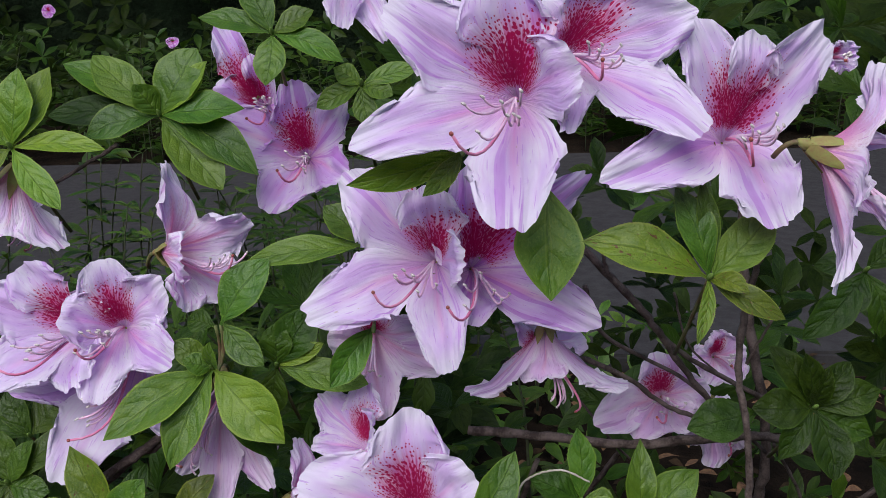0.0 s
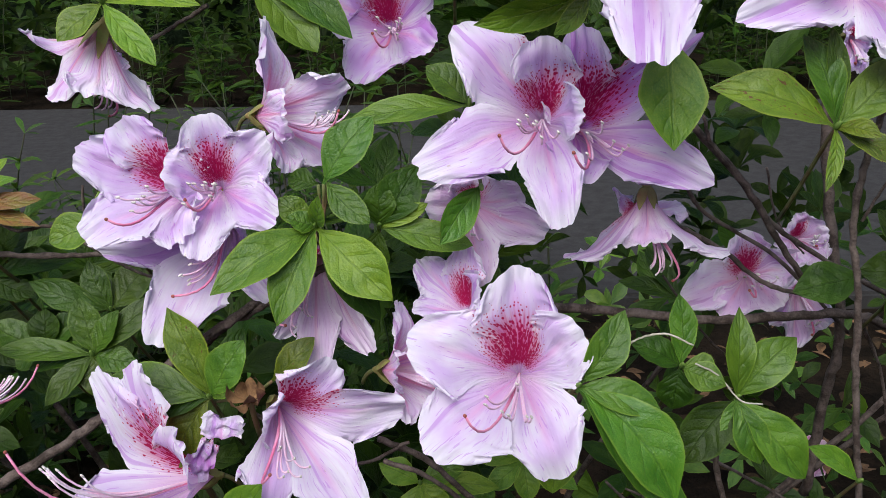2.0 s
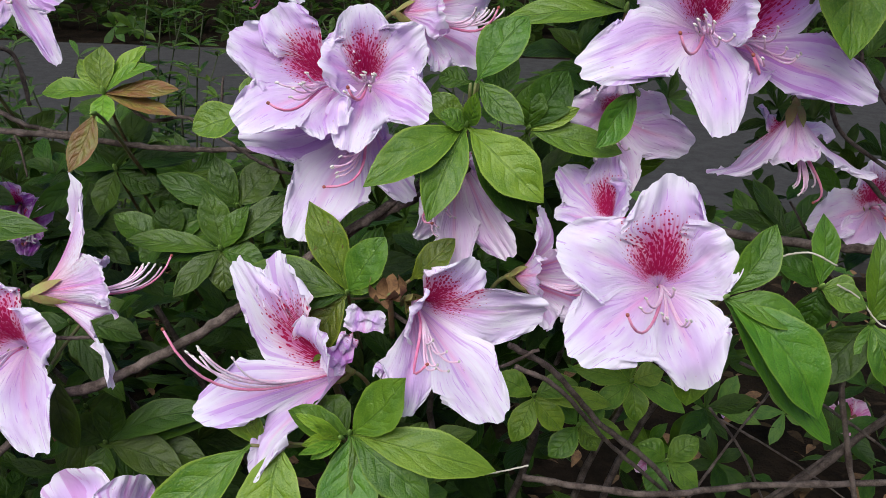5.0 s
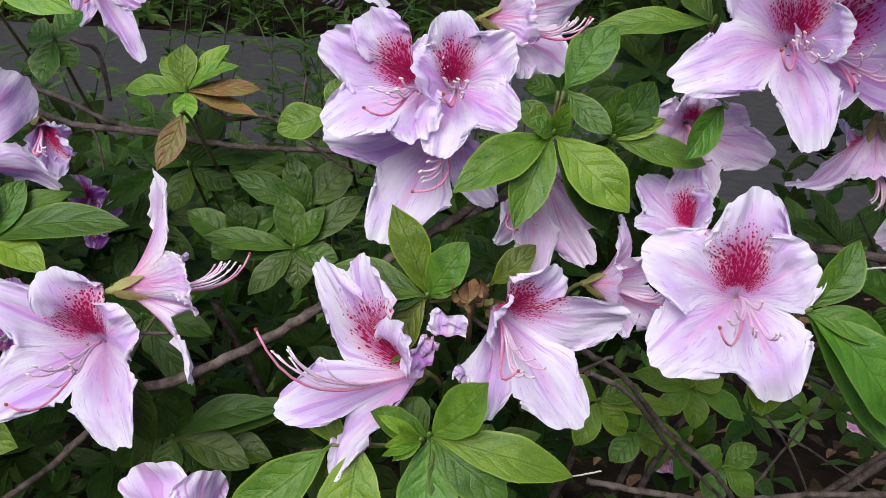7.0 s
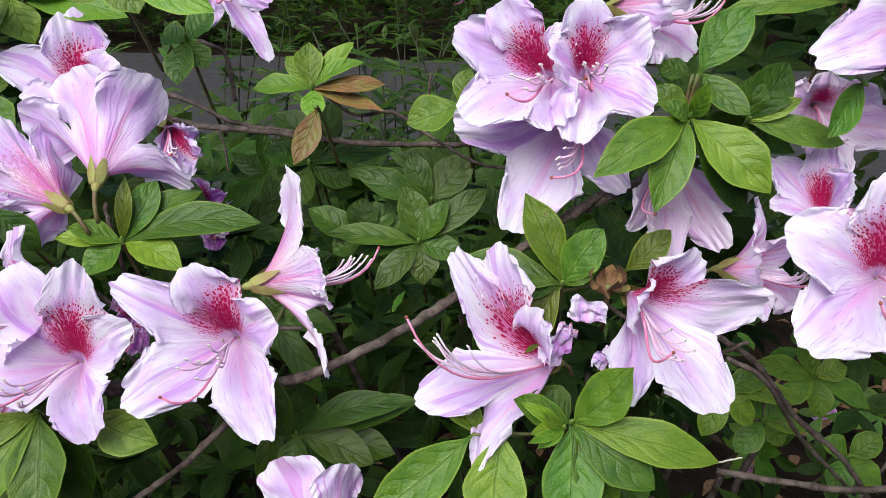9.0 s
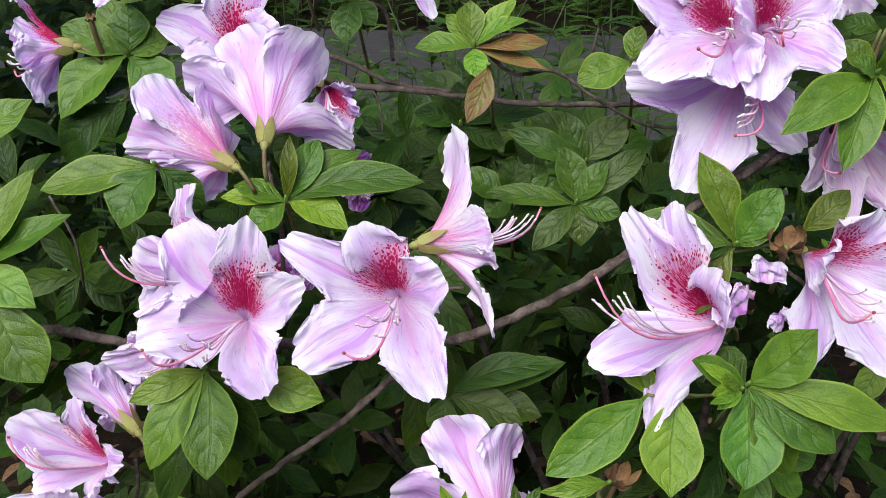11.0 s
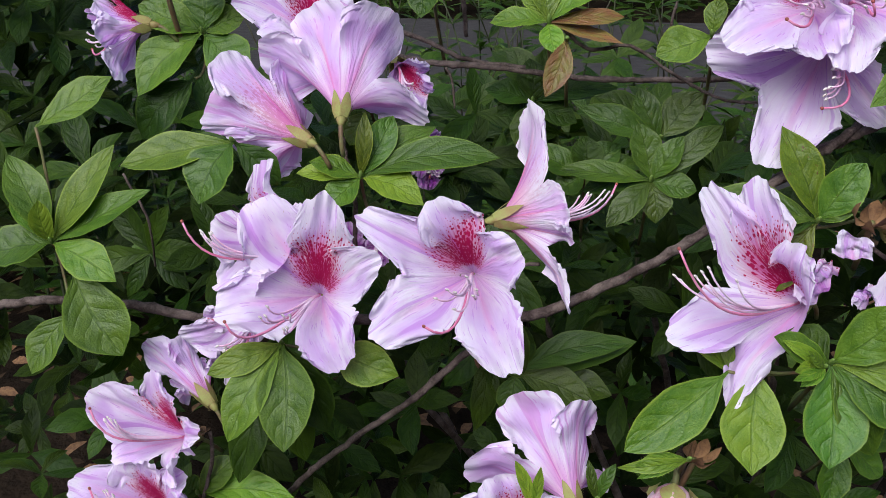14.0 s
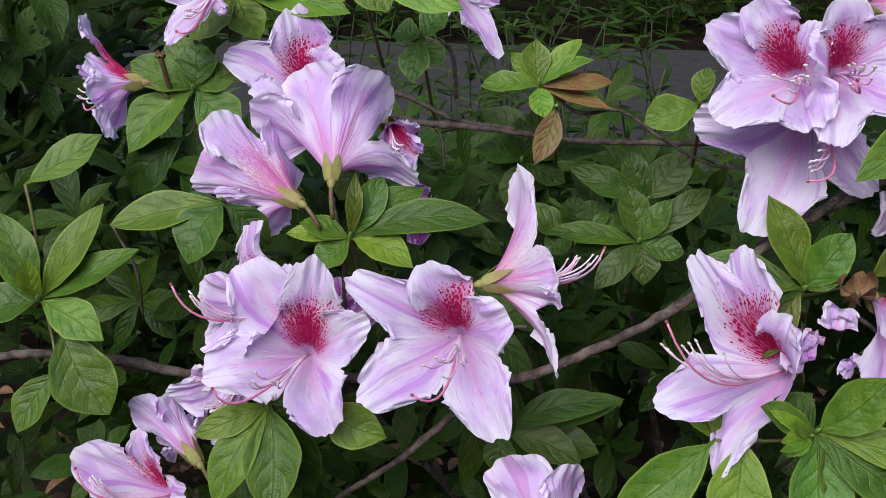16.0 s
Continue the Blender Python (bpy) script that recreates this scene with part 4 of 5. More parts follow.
azalea_flower((-0.098, 0.08, 0.726), (-0.36, -0.05, -0.93), [(12, 36.4, 0.9, 29.8), (150, 13.2, -1.6, 27.1), (-155, 37, 14.5, 24.3), (-116, 22.1, 13.3, 35.2), (-44, 17.5, 25, 32.5)], 'rosy',
              'nodding pale pink azalea flower with purple streaks')
azalea_flower((0.0817, 0.02, 0.8296), (0.04, -0.99, 0.1), [(3, 22.8, -0.5, 23.9), (-98, 24.2, 4.6, 23.9), (-152, 35.8, 10.3, 13), (175, 26.3, 11.4, 15.2), (118, 22, 4.2, 19.5)], 'white',
              'open white and pink azalea flower with crimson speckled blotch')
azalea_flower((0.1614, 0.055, 0.6483), (-0.02, -0.17, -0.99), [(114, 16.6, -15, 26.6), (-124, 21, -8.1, 26.6), (-91, 39.6, 14.6, 30.6), (-4, 15.5, 8, 29.3), (72, 38.2, 18.4, 33.3)], 'faded',
              'drooping faded pink azalea flower with a long pistil')
azalea_flower((0.0796, 0.06, 0.6548), (0.12, -0.99, 0.04), [(-11, 17.5, -2.8, 24.3), (-78, 25.8, 4.7, 24.3), (-109, 37, 13, 24.3), (-180, 33.6, 16.5, 21.6), (82, 21.8, 1.4, 24.3)], 'faded',
              'pale pink azalea flower shaded inside the shrub')
azalea_flower((0.0078, 0.042, 0.6294), (0.15, -0.86, -0.49), [(-74, 12.3, -1.8, 21), (-101, 26.2, 21, 25), (-129, 27.6, 38.6, 26.3), (168, 26.6, 44.3, 19.7), (128, 28, 27.2, 15.8)], 'faded',
              'drooping faded pink azalea flower with a long pistil')
azalea_flower((0.0730, 0.030, 0.6190), (-0.42, -0.48, 0.77), [(12, 24, 12, 20), (-58, 18, 14, 19), (-160, 16, 2, 18), (130, 20, 8, 18), (66, 25, 15, 19)], 'white',
              'half-hidden white azalea flower with curled petal edges', -1)
azalea_flower((0.0480, 0.026, 0.5860), (0.74, -0.52, 0.20), [(4, 35, 8, 18), (-52, 22, 20, 20), (-150, 20, 18, 20), (140, 24, 12, 20), (62, 20, 12, 20)], 'rosy',
              'pink azalea flower seen from the side behind another', 0.5)
azalea_flower((-0.0018, -0.006, 0.578), (0.45, -0.89, -0.01), [(-45, 33.7, 1.7, 34.9), (-83, 47.8, 19.7, 32.4), (-153, 43.4, 32.9, 29.9), (156, 41.6, 11.1, 23.7), (58, 15, 7.5, 24.9)], 'white',
              'open white and pink azalea flower with crimson speckled blotch', 0.15)
azalea_flower((-0.0578, -0.012, 0.5512), (-0.66, -0.69, 0.31), [(23, 53.6, 13.9, 26.3), (-5, 29.1, 7.2, 20.1), (-174, 47.5, 22, 19.6), (142, 35.5, 39.3, 31.3), (44, 56.1, 24, 22.6)], 'white',
              'open white and pink azalea flower with crimson speckled blotch', 0.68)
azalea_flower((-0.1682, 0.015, 0.5763), (0.89, 0.45, 0.03), [(-19, 52.9, 8.1, 25), (-51, 12.9, 17, 24), (128, 19, 17, 24), (144, 49.8, 10.1, 17), (64, 16, 15, 26)], 'rosy',
              'funnel-shaped pink azalea flower with a green calyx', 0.55)
azalea_flower((-0.195, -0.008, 0.5554), (0, -0.88, 0.47), [(28, 35.7, 12.8, 31.3), (-62, 26.4, 8.8, 28.7), (-154, 52.5, 5.2, 30), (130, 55.3, 9.1, 31.3), (67, 57.4, 9.7, 24.8)], 'white',
              'open white and pink azalea flower with crimson speckled blotch')
azalea_flower((-0.2671, -0.022, 0.5456), (0.05, -0.88, 0.47), [(-9, 45.5, 16.1, 28.6), (-63, 37.8, 7.9, 26), (-151, 38.9, 7.7, 29.9), (104, 45.3, 9.3, 33.8), (32, 51.7, 5.8, 33.8)], 'white',
              'open white and pink azalea flower with crimson speckled blotch')
azalea_flower((-0.29, -0.012, 0.5605), (-0.75, -0.58, 0.33), [(18, 43.7, 7.2, 31.7), (8, 25.8, -11.3, 29), (-158, 21.4, 6.7, 22.4), (166, 21.8, 22, 25.1), (64, 20.1, 24.9, 34.3)], 'streaked',
              'open white and pink azalea flower with crimson speckled blotch', 0.6)
azalea_flower((-0.2619, 0.035, 0.6315), (-0.15, 0.84, 0.52), [(-152, 7.1, 35.9, 38.1), (-37, 29.2, 30.1, 44.8), (43, 33.3, 27.3, 44.8), (111, 44.2, -9.1, 29.9), (-89, 43.3, 22.8, 43.5)], 'backs',
              'lilac-pink azalea flower with streaked petal backs and calyx')
azalea_flower((-0.2924, 0.03, 0.6092), (-0.82, 0.55, 0.14), [(-4, 29.2, 38.7, 51.1), (31, 31.5, 20.5, 41.4), (-155, 28.7, 0.7, 30.4), (-128, 20.5, 25.1, 38.7), (-95, 24.2, 37.3, 51.1)], 'backs',
              'lilac-pink azalea flower with streaked petal backs and calyx')
azalea_flower((-0.2828, 0.065, 0.6537), (0.23, -0.76, 0.61), [(12, 37.8, 13.1, 31.7), (-56, 20.8, 7.4, 26), (-145, 21.2, 3.1, 26), (106, 29.5, 2.5, 26), (67, 46, 1.4, 28.8)], 'white',
              'open white and pink azalea flower with crimson speckled blotch', -1)
azalea_flower((-0.2367, 0.06, 0.6303), (0.57, -0.71, -0.41), [(-84, 9.9, 13.7, 20.1), (-68, 12.6, 3.9, 17.2), (173, 11.6, 19.6, 17.2), (154, 12.4, 12.4, 15.8), (135, 11.3, 6.6, 15.8)], 'lilac',
              'lilac azalea flower with a dark red blotch')
azalea_flower((-0.3824, 0.055, 0.6538), (-1, 0.03, -0.01), [(20, 33.5, 21.8, 23.3), (-21, 14.8, 11.9, 26.2), (-149, 30.1, 0.4, 21.9), (-111, 18.2, 5.5, 26.2), (49, 8.3, 25.7, 20.4)], 'lilac',
              'lilac azalea flower with a dark red blotch')
azalea_flower((-0.327, 0.055, 0.7001), (-0.44, -0.89, -0.16), [(38, 20.9, -1.9, 16.5), (-46, 14.1, -12.1, 19.3), (-124, 14.5, 2.4, 13.8), (157, 20.9, 29.2, 16.5), (78, 19.3, 14.8, 16.5)], 'streaked',
              'open white and pink azalea flower with crimson speckled blotch')
azalea_flower((-0.2101, 0.075, 0.708), (0.72, -0.69, -0.1), [(-46, 21.8, 4.8, 19.2), (-118, 16.3, 25, 19.2), (-169, 35.1, 35.8, 11.5), (153, 25.7, 4.3, 13.7), (89, 8, -7.7, 16.5)], 'streaked',
              'open white and pink azalea flower with crimson speckled blotch')
azalea_flower((-0.1465, -0.03, 0.4641), (-0.38, 0.77, 0.52), [(160, 18, 18.3, 32.1), (-43, 27.1, 35.2, 42.8), (31, 27.2, 25.9, 37.5), (106, 23.2, -9.4, 24.1), (-102, 46.3, 15.5, 37.5)], 'backs',
              'lilac-pink azalea flower with streaked petal backs and calyx')
azalea_flower((-0.1677, -0.045, 0.4389), (0.09, -0.81, 0.58), [(25, 26.9, 11.6, 29.4), (-71, 36.7, 6.8, 24.1), (-132, 31.5, 2.8, 24.1), (135, 33.8, 4.6, 24.1), (80, 32.2, 8.8, 26.8)], 'white',
              'open white and pink azalea flower with crimson speckled blotch')
azalea_flower((-0.3479, -0.03, 0.4637), (-0.65, -0.6, 0.47), [(21, 31.7, 14.3, 24.3), (-59, 17.2, -10, 17.2), (-136, 26.9, -5.7, 20), (161, 21.1, 21.5, 25.8), (76, 27.8, 34.1, 34.4)], 'streaked',
              'open white and pink azalea flower with crimson speckled blotch', 0.58)
azalea_flower((-0.3546, -0.045, 0.4305), (-0.35, -0.69, 0.63), [(23, 23.6, 14.7, 34.4), (-32, 25.2, -0.1, 23), (-86, 24.9, -8.7, 25.8), (161, 29.6, 10.8, 25.8), (96, 33.9, 26.2, 28.7)], 'streaked',
              'open white and pink azalea flower with crimson speckled blotch', 0.5)
azalea_flower((-0.3356, -0.012, 0.4837), (-0.72, 0.43, 0.55), [(138, 12.1, 16.2, 29), (11, 13.4, 26.1, 34.8), (54, 17.6, 4.2, 24.7), (-116, 11.8, 0, 26.1), (-76, 13.4, 34, 36.3)], 'backs',
              'lilac-pink azalea flower with streaked petal backs and calyx')
azalea_flower((-0.3068, -0.005, 0.5179), (-0.22, -0.94, -0.24), [(77, 21.8, 8.9, 25.4), (-49, 7.4, -6.8, 22.6), (-141, 13, 10.1, 17), (176, 19.9, 25.8, 12.7), (89, 30, 19.8, 28.3)], 'streaked',
              'open white and pink azalea flower with crimson speckled blotch', 0.4)
azalea_flower((0.2283, 0.1, 0.6051), (-0.06, -0.86, 0.51), [(15, 21.9, 8.9, 24), (-79, 23.2, 2.6, 24), (-140, 23.4, 1, 24), (143, 29, 3.3, 24), (112, 39.8, 5, 27)], 'faded',
              'pale pink azalea flower shaded inside the shrub')
azalea_flower((0.2654, 0.13, 0.6146), (0.13, -0.85, 0.5), [(26, 13.4, 5.7, 18.9), (-84, 12.3, 5.7, 18.9), (-162, 17.7, 3.5, 18.9), (143, 19.4, 1.8, 18.9), (98, 17.8, 1.6, 15.8)], 'faded',
              'pale pink azalea flower shaded inside the shrub')
azalea_flower((0.2618, 0.11, 0.5857), (0.12, -0.95, -0.3), [(37, 10.9, -4.7, 18.6), (-64, 11.7, 2.2, 18.6), (-129, 13, 14.8, 18.6), (150, 20.9, 20.1, 21.7), (109, 22.1, 8.4, 18.6)], 'faded',
              'pale pink azalea flower shaded inside the shrub')
azalea_flower((0.5966, 0.8444, 0.02), (0.03, -0.74, 0.68), [(25, 30.7, 10.5, 42.5), (-67, 32.1, 4.5, 42.5), (-132, 35, -9, 42.5), (143, 35.1, -10.5, 42.5), (91, 42.5, -0, 42.5)], 'pink',
              'fallen pink azalea blossom lying on the ground')
azalea_flower((0.2673, 0.7063, 0.02), (0.03, -0.66, 0.75), [(21, 22.3, 10.5, 23.4), (-61, 22.1, 5.2, 23.4), (-139, 18.2, -7, 23.4), (133, 20.9, -7, 23.4), (82, 23.7, 1.7, 23.4)], 'pink',
              'fallen pink azalea blossom lying on the ground')
azalea_flower((0.2687, 0.1, 0.7232), (0.02, -0.98, -0.22), [(5, 12.9, -8, 11), (-82, 7, -0.7, 11), (-172, 11.1, 9.2, 9.6), (157, 11.3, 6.6, 8.3), (79, 7, -0.7, 11)], 'white',
              'open white and pink azalea flower with crimson speckled blotch')
azalea_flower((0.289, 0.06, 0.7854), (0.04, -0.96, 0.29), [(32, 4.4, 0, 9.7), (-82, 7.4, 0, 9.7), (-155, 8.7, 2, 8.5), (152, 8.2, 0, 7.3), (88, 6.8, 0, 9.7)], 'white',
              'open white and pink azalea flower with crimson speckled blotch')
azalea_flower((-0.2377, 0.1, 0.5815), (0.27, -0.96, 0.1), [(24, 17.1, -4, 12.8), (-59, 13.3, 2.3, 12.8), (-125, 9.6, 5.3, 12.8), (169, 17.6, 8.8, 14.4), (107, 9, 1.2, 12.8)], 'magenta',
              'deep magenta azalea flower among the shaded leaves')
azalea_flower((-0.27, 0.06, 0.5242), (0.09, -0.98, -0.17), [(13, 20, -9.9, 18.7), (-34, 14.6, -5, 18.7), (-153, 13.1, 9.8, 18.7), (166, 13.8, 10.6, 15.6), (85, 10.1, 1.6, 15.6)], 'magenta',
              'deep magenta azalea flower among the shaded leaves')
azalea_flower((-0.2477, 0.03, 0.5492), (0.12, -0.99, 0.04), [(4, 15.6, -3.7, 12.9), (-45, 8.7, -0.2, 11.5), (-161, 10.5, 5.9, 11.5), (159, 10.7, 5.9, 11.5), (52, 5.6, 0.8, 11.5)], 'magenta',
              'deep magenta azalea flower among the shaded leaves')
azalea_flower((-0.2309, 0.1, 0.5708), (0.44, -0.9, 0.03), [(-18, 17.3, -4.8, 9.6), (-43, 17.2, 1.4, 11.2), (-148, 6.4, 5.6, 11.2), (159, 15.3, 6.1, 12.9), (106, 8.6, 0.3, 11.2)], 'magenta',
              'deep magenta azalea flower among the shaded leaves')
azalea_flower((-1.4345, 4.4, 0.5267), (0.04, -0.96, 0.29), [(17, 27.7, 0, 43.7), (-78, 36.1, -0, 43.7), (-148, 31.5, 0, 43.7), (144, 31.5, 0, 43.7), (79, 35.5, 0, 43.7)], 'magenta',
              'deep magenta azalea flower among the shaded leaves')
azalea_flower((-2.0605, 4.4, 0.7003), (0.04, -0.96, 0.29), [(12, 35.9, 0, 52.2), (-73, 36.7, 0, 52.2), (-147, 35.4, 0, 52.2), (160, 36.7, 0, 52.2), (88, 34.8, 0, 52.2)], 'magenta',
              'deep magenta azalea flower among the shaded leaves')
azalea_flower((0.4163, 0.8524, 0.02), (0.03, -0.74, 0.68), [(28, 15.3, 5.1, 22.4), (-73, 19.7, 2.1, 22.4), (-140, 16.5, -4.8, 22.4), (140, 17.1, -4.8, 22.4), (87, 22.4, 0.6, 22.4)], 'magenta',
              'deep magenta azalea flower among the shaded leaves')

# ---- the leaf shoots ----
# shoots deep in the shrub use n and d, tones with shade painted in
leaf_shoot((0.011, 0.026, 0.6575), (0.03, -0.78, 0.62), [(127, 54.1, 8.2, 21.3, 'b'), (160, 47.2, -0.7, 19.3, 'b'), (-136, 48, -0.1, 23.7, 'b'),
    (-145, 47.2, -17.9, 17.3, 'd'), (-39, 35.5, 10.3, 21, 'm', (3.1, 7.2, 17.5)), (58, 20.2, 7.5, 12.4, 'm'),
    (80, 12.4, 7, 11.1, 'm'), (-137, 28.9, 1.9, 13.6, 'm', (4.3, 7.7, 18.6)), (-32, 6.4, 22.5, 8.7, 'b'),
    (68, 15, -3.5, 11.1, 'd', (0.7, 7.1, 17.4))])
leaf_shoot((0.0378, 0.034, 0.6545), (0.13, -0.77, 0.62), [(-108, 42.9, 4.9, 16.4, 'm'), (-38, 30.1, 11.2, 20.1, 'd'), (-75, 22.6, 10.5, 7.6, 'b'),
    (-5, 17.5, 10.5, 15.1, 'd'), (165, 21.9, -13.2, 15.1, 'd')])
leaf_shoot((0.0837, 0.03, 0.6746), (0.05, -0.98, -0.17), [(132, 25.4, 22.2, 15.8, 'm')])
leaf_shoot((0.0793, 0.055, 0.705), (0.03, -0.56, 0.83), [(96, 55.2, -0.9, 15.4, 'm'), (52, 24.6, 10.8, 18, 'm')])
leaf_shoot((-0.0405, 0.012, 0.5807), (0.03, -0.72, 0.69), [(26, 41.3, 19.3, 18.1, 'y'), (76, 49, -1.5, 22, 'm'), (-39, 27.3, 17, 19.4, 'm'),
    (-50, 26.1, 10.9, 14.2, 'y', (28.2, 3.9, 6.3)), (148, 33.7, -16.7, 19.4, 'y'), (-25, 34.2, 6.9, 12.9, 'd'),
    (-68, 17.3, 9, 10.3, 'm'), (95, 29.3, -5.2, 15.5, 'd')])
leaf_shoot((-0.0349, -0.024, 0.5295), (0.07, -0.65, 0.76), [(-56, 29.2, 27.1, 22.8, 'm'), (-105, 66.4, -0, 21.3, 'b'), (-130, 45.1, -1, 23.5, 'm'),
    (175, 43.9, -8.4, 27.7, 'm'), (173, 44.2, -10.8, 29.2, 'b', (-29.4, -4.6, -2.8)), (127, 56.8, -8.1, 23.5, 'b', (-42.8, -6.6, -4)),
    (48, 21.8, 0.7, 22.3, 'd'), (-153, 40.5, -15.9, 19.8, 'm'), (75, 27.2, 12.4, 14.9, 'm')])
leaf_shoot((-0.0378, -0.028, 0.5298), (-0.1, -0.78, 0.62), [(138, 15, 8.9, 6.4, 'b'), (70, 20.1, 12.7, 5.9, 'b'), (114, 14.6, 14.3, 5.4, 'b'),
    (70, 9.7, 15.8, 4.9, 'b'), (126, 17, 15.4, 4.4, 'b')])
leaf_shoot((-0.0747, -0.022, 0.5187), (0.07, -0.65, 0.76), [(60, 27.1, 13.5, 7.6, 'b'), (32, 16.3, 15.8, 6.6, 'b')])
leaf_shoot((0.124, -0.004, 0.594), (0.22, -0.76, 0.62), [(-41, 35.8, 15, 16.9, 'm'), (-116, 36.4, 6.3, 16.9, 'm'), (-149, 64.5, -1.1, 30.2, 'm'),
    (176, 29.9, -6.6, 21.7, 'b', (-10.8, 12, -25.9)), (-145, 80.9, -16.2, 19.3, 'm')])
leaf_shoot((0.1758, 0.026, 0.5876), (0.04, -0.7, 0.72), [(1, 29.7, 17.1, 13.6, 'm'), (-121, 21.4, 3.7, 15.7, 'm'), (66, 25.9, 7.2, 15.7, 'd'),
    (169, 16.4, -13.7, 18.3, 'd'), (-108, 16.6, 2.1, 15.7, 'm')])
leaf_shoot((0.2042, 0.03, 0.5688), (0.04, -0.7, 0.72), [(-3, 38, 21.2, 14.7, 'm'), (-50, 37.5, 14.8, 21.4, 'm'), (-164, 31, -8, 20, 'm'),
    (-139, 47.5, -15.3, 24, 'm'), (135, 38.1, -11.7, 24, 'd'), (154, 20.5, -2.6, 9.4, 'm')])
leaf_shoot((0.2525, 0, 0.5426), (0.04, -0.7, 0.72), [(61, 28.2, 13.1, 10.2, 'b')])
leaf_shoot((-0.1654, 0.064, 0.657), (0.02, -0.52, 0.86), [(7, 20.3, 12.6, 14.3, 'b'), (42, 21.4, 7.2, 11, 'b'), (-46, 27.6, 14, 12.3, 'b'),
    (-72, 27.2, 11, 10.4, 'b'), (97, 28.5, 2.8, 13.2, 'b'), (-169, 18, -3.3, 12.3, 'b'),
    (-85, 36, 1.6, 10.4, 'r'), (-104, 37.1, -5, 11, 'r')])
leaf_shoot((-0.1552, 0.028, 0.6566), (0.05, -0.98, 0.18), [(161, 27.1, 11.2, 12.2, 'r')])
leaf_shoot((-0.2521, 0.022, 0.5884), (0.17, -0.56, 0.81), [(-94, 66.2, 17.3, 21.4, 'm'), (-128, 36.1, 6.2, 19.2, 'b'), (78, 24.9, 7.9, 13.7, 'b'),
    (-9, 23.5, 21.9, 8.2, 'y'), (-36, 30.1, 15.8, 16.4, 'm'), (132, 24.4, -1.6, 16.4, 'm'),
    (-62, 44, 10.7, 19.2, 'm'), (83, 31.4, 1, 11, 'b')])
leaf_shoot((-0.285, -0.018, 0.5156), (0.09, -0.77, 0.63), [(-113, 36.1, 2, 23, 'b', (24.3, 2.3, -1.2)), (-174, 52.6, 5.2, 28.4, 'm'), (155, 52.8, 2.4, 21.7, 'm'),
    (117, 37.4, 7.5, 14.9, 'b'), (-153, 46.1, -20.7, 21.7, 'd')])
leaf_shoot((-0.1817, 0.006, 0.5386), (0.11, -0.98, -0.16), [(-160, 35.6, 20.9, 16.9, 'd')])
leaf_shoot((-0.4017, -0.012, 0.5594), (0.2, -0.61, 0.77), [(-62, 43.2, 11.4, 19.9, 'm', (-11.4, 21.8, 52)), (-43, 50.4, 27.7, 19.4, 'b'), (-76, 53, 23.1, 17.2, 'm'),
    (-128, 40.4, 2.1, 19.9, 'b'), (-152, 46.9, -14.3, 31.9, 'm', (11, -4, -12.8)), (142, 32.4, -13.3, 19.4, 'm', (10.6, -12.7, -31.7)),
    (98, 32, -0.5, 24.9, 'm'), (27, 31.8, 11.4, 16.6, 'm'), (-37, 38.4, 12.9, 16.6, 'd'),
    (24, 44.1, 18.9, 19.4, 'm'), (5, 11.2, 22.1, 11.1, 'b')])
leaf_shoot((-0.3438, 0.064, 0.6488), (0.11, -0.7, 0.7), [(137, 46.7, -5.1, 25.9, 'm'), (-132, 35.3, -0.8, 25, 'm'), (71, 34.4, 8.9, 20.6, 'm'),
    (-1, 23.4, 11.5, 23.6, 'm'), (132, 40.5, -15.1, 25, 'd', (-2.9, -9.7, -21.7)), (-72, 23.6, 5, 17.7, 'm'),
    (26, 33, 7.6, 20.6, 'm')])
leaf_shoot((-0.3244, 0.085, 0.6952), (0.12, -0.76, 0.63), [(136, 34.2, -3.2, 26.4, 'b'), (-101, 60.3, 0.6, 24.9, 'b'), (-153, 26.5, -5, 20.5, 'b'),
    (-68, 37.9, 4.2, 23.5, 'b')])
leaf_shoot((-0.3138, 0.018, 0.6053), (-0.06, -0.76, 0.65), [(163, 35.3, 1.6, 27.4, 'm'), (113, 54, 11.9, 21.4, 'b'), (111, 25.8, -1.2, 16.4, 'd'),
    (-125, 26.7, -15.7, 16.4, 'd')])
leaf_shoot((-0.2457, 0.03, 0.7127), (0.06, -0.83, 0.55), [(-143, 24.4, 2.1, 22.4, 'b'), (-111, 51.1, 2.1, 19.9, 'b'), (134, 20.9, 1.3, 19.9, 'b')])
leaf_shoot((-0.0256, 0.1, 0.7605), (0.05, -0.72, 0.69), [(62, 53, 11.6, 21, 'm'), (48, 44.4, 11.8, 21, 'm'), (-35, 34.3, 16.6, 28, 'm'),
    (-53, 32, 17, 14, 'b'), (-91, 42.6, 5.2, 21, 'm'), (107, 36.4, 0.6, 19, 'm'),
    (-141, 50.7, -8, 23.8, 'm'), (-122, 57.1, -9.5, 21, 'm'), (53, 11.4, 16.6, 14, 'm'),
    (84, 58.1, -5, 16.8, 'd')])
leaf_shoot((-0.0874, 0.07, 0.7514), (0.05, -0.72, 0.69), [(-30, 38.4, 17.1, 21.2, 'b'), (-13, 30.4, 21.7, 19.9, 'b'), (-96, 45.4, 3, 11.9, 'b'),
    (-141, 39.8, -6, 13.8, 'b'), (42, 27.3, 14.2, 18.6, 'b'), (131, 26.4, -4.6, 15.9, 'b')])
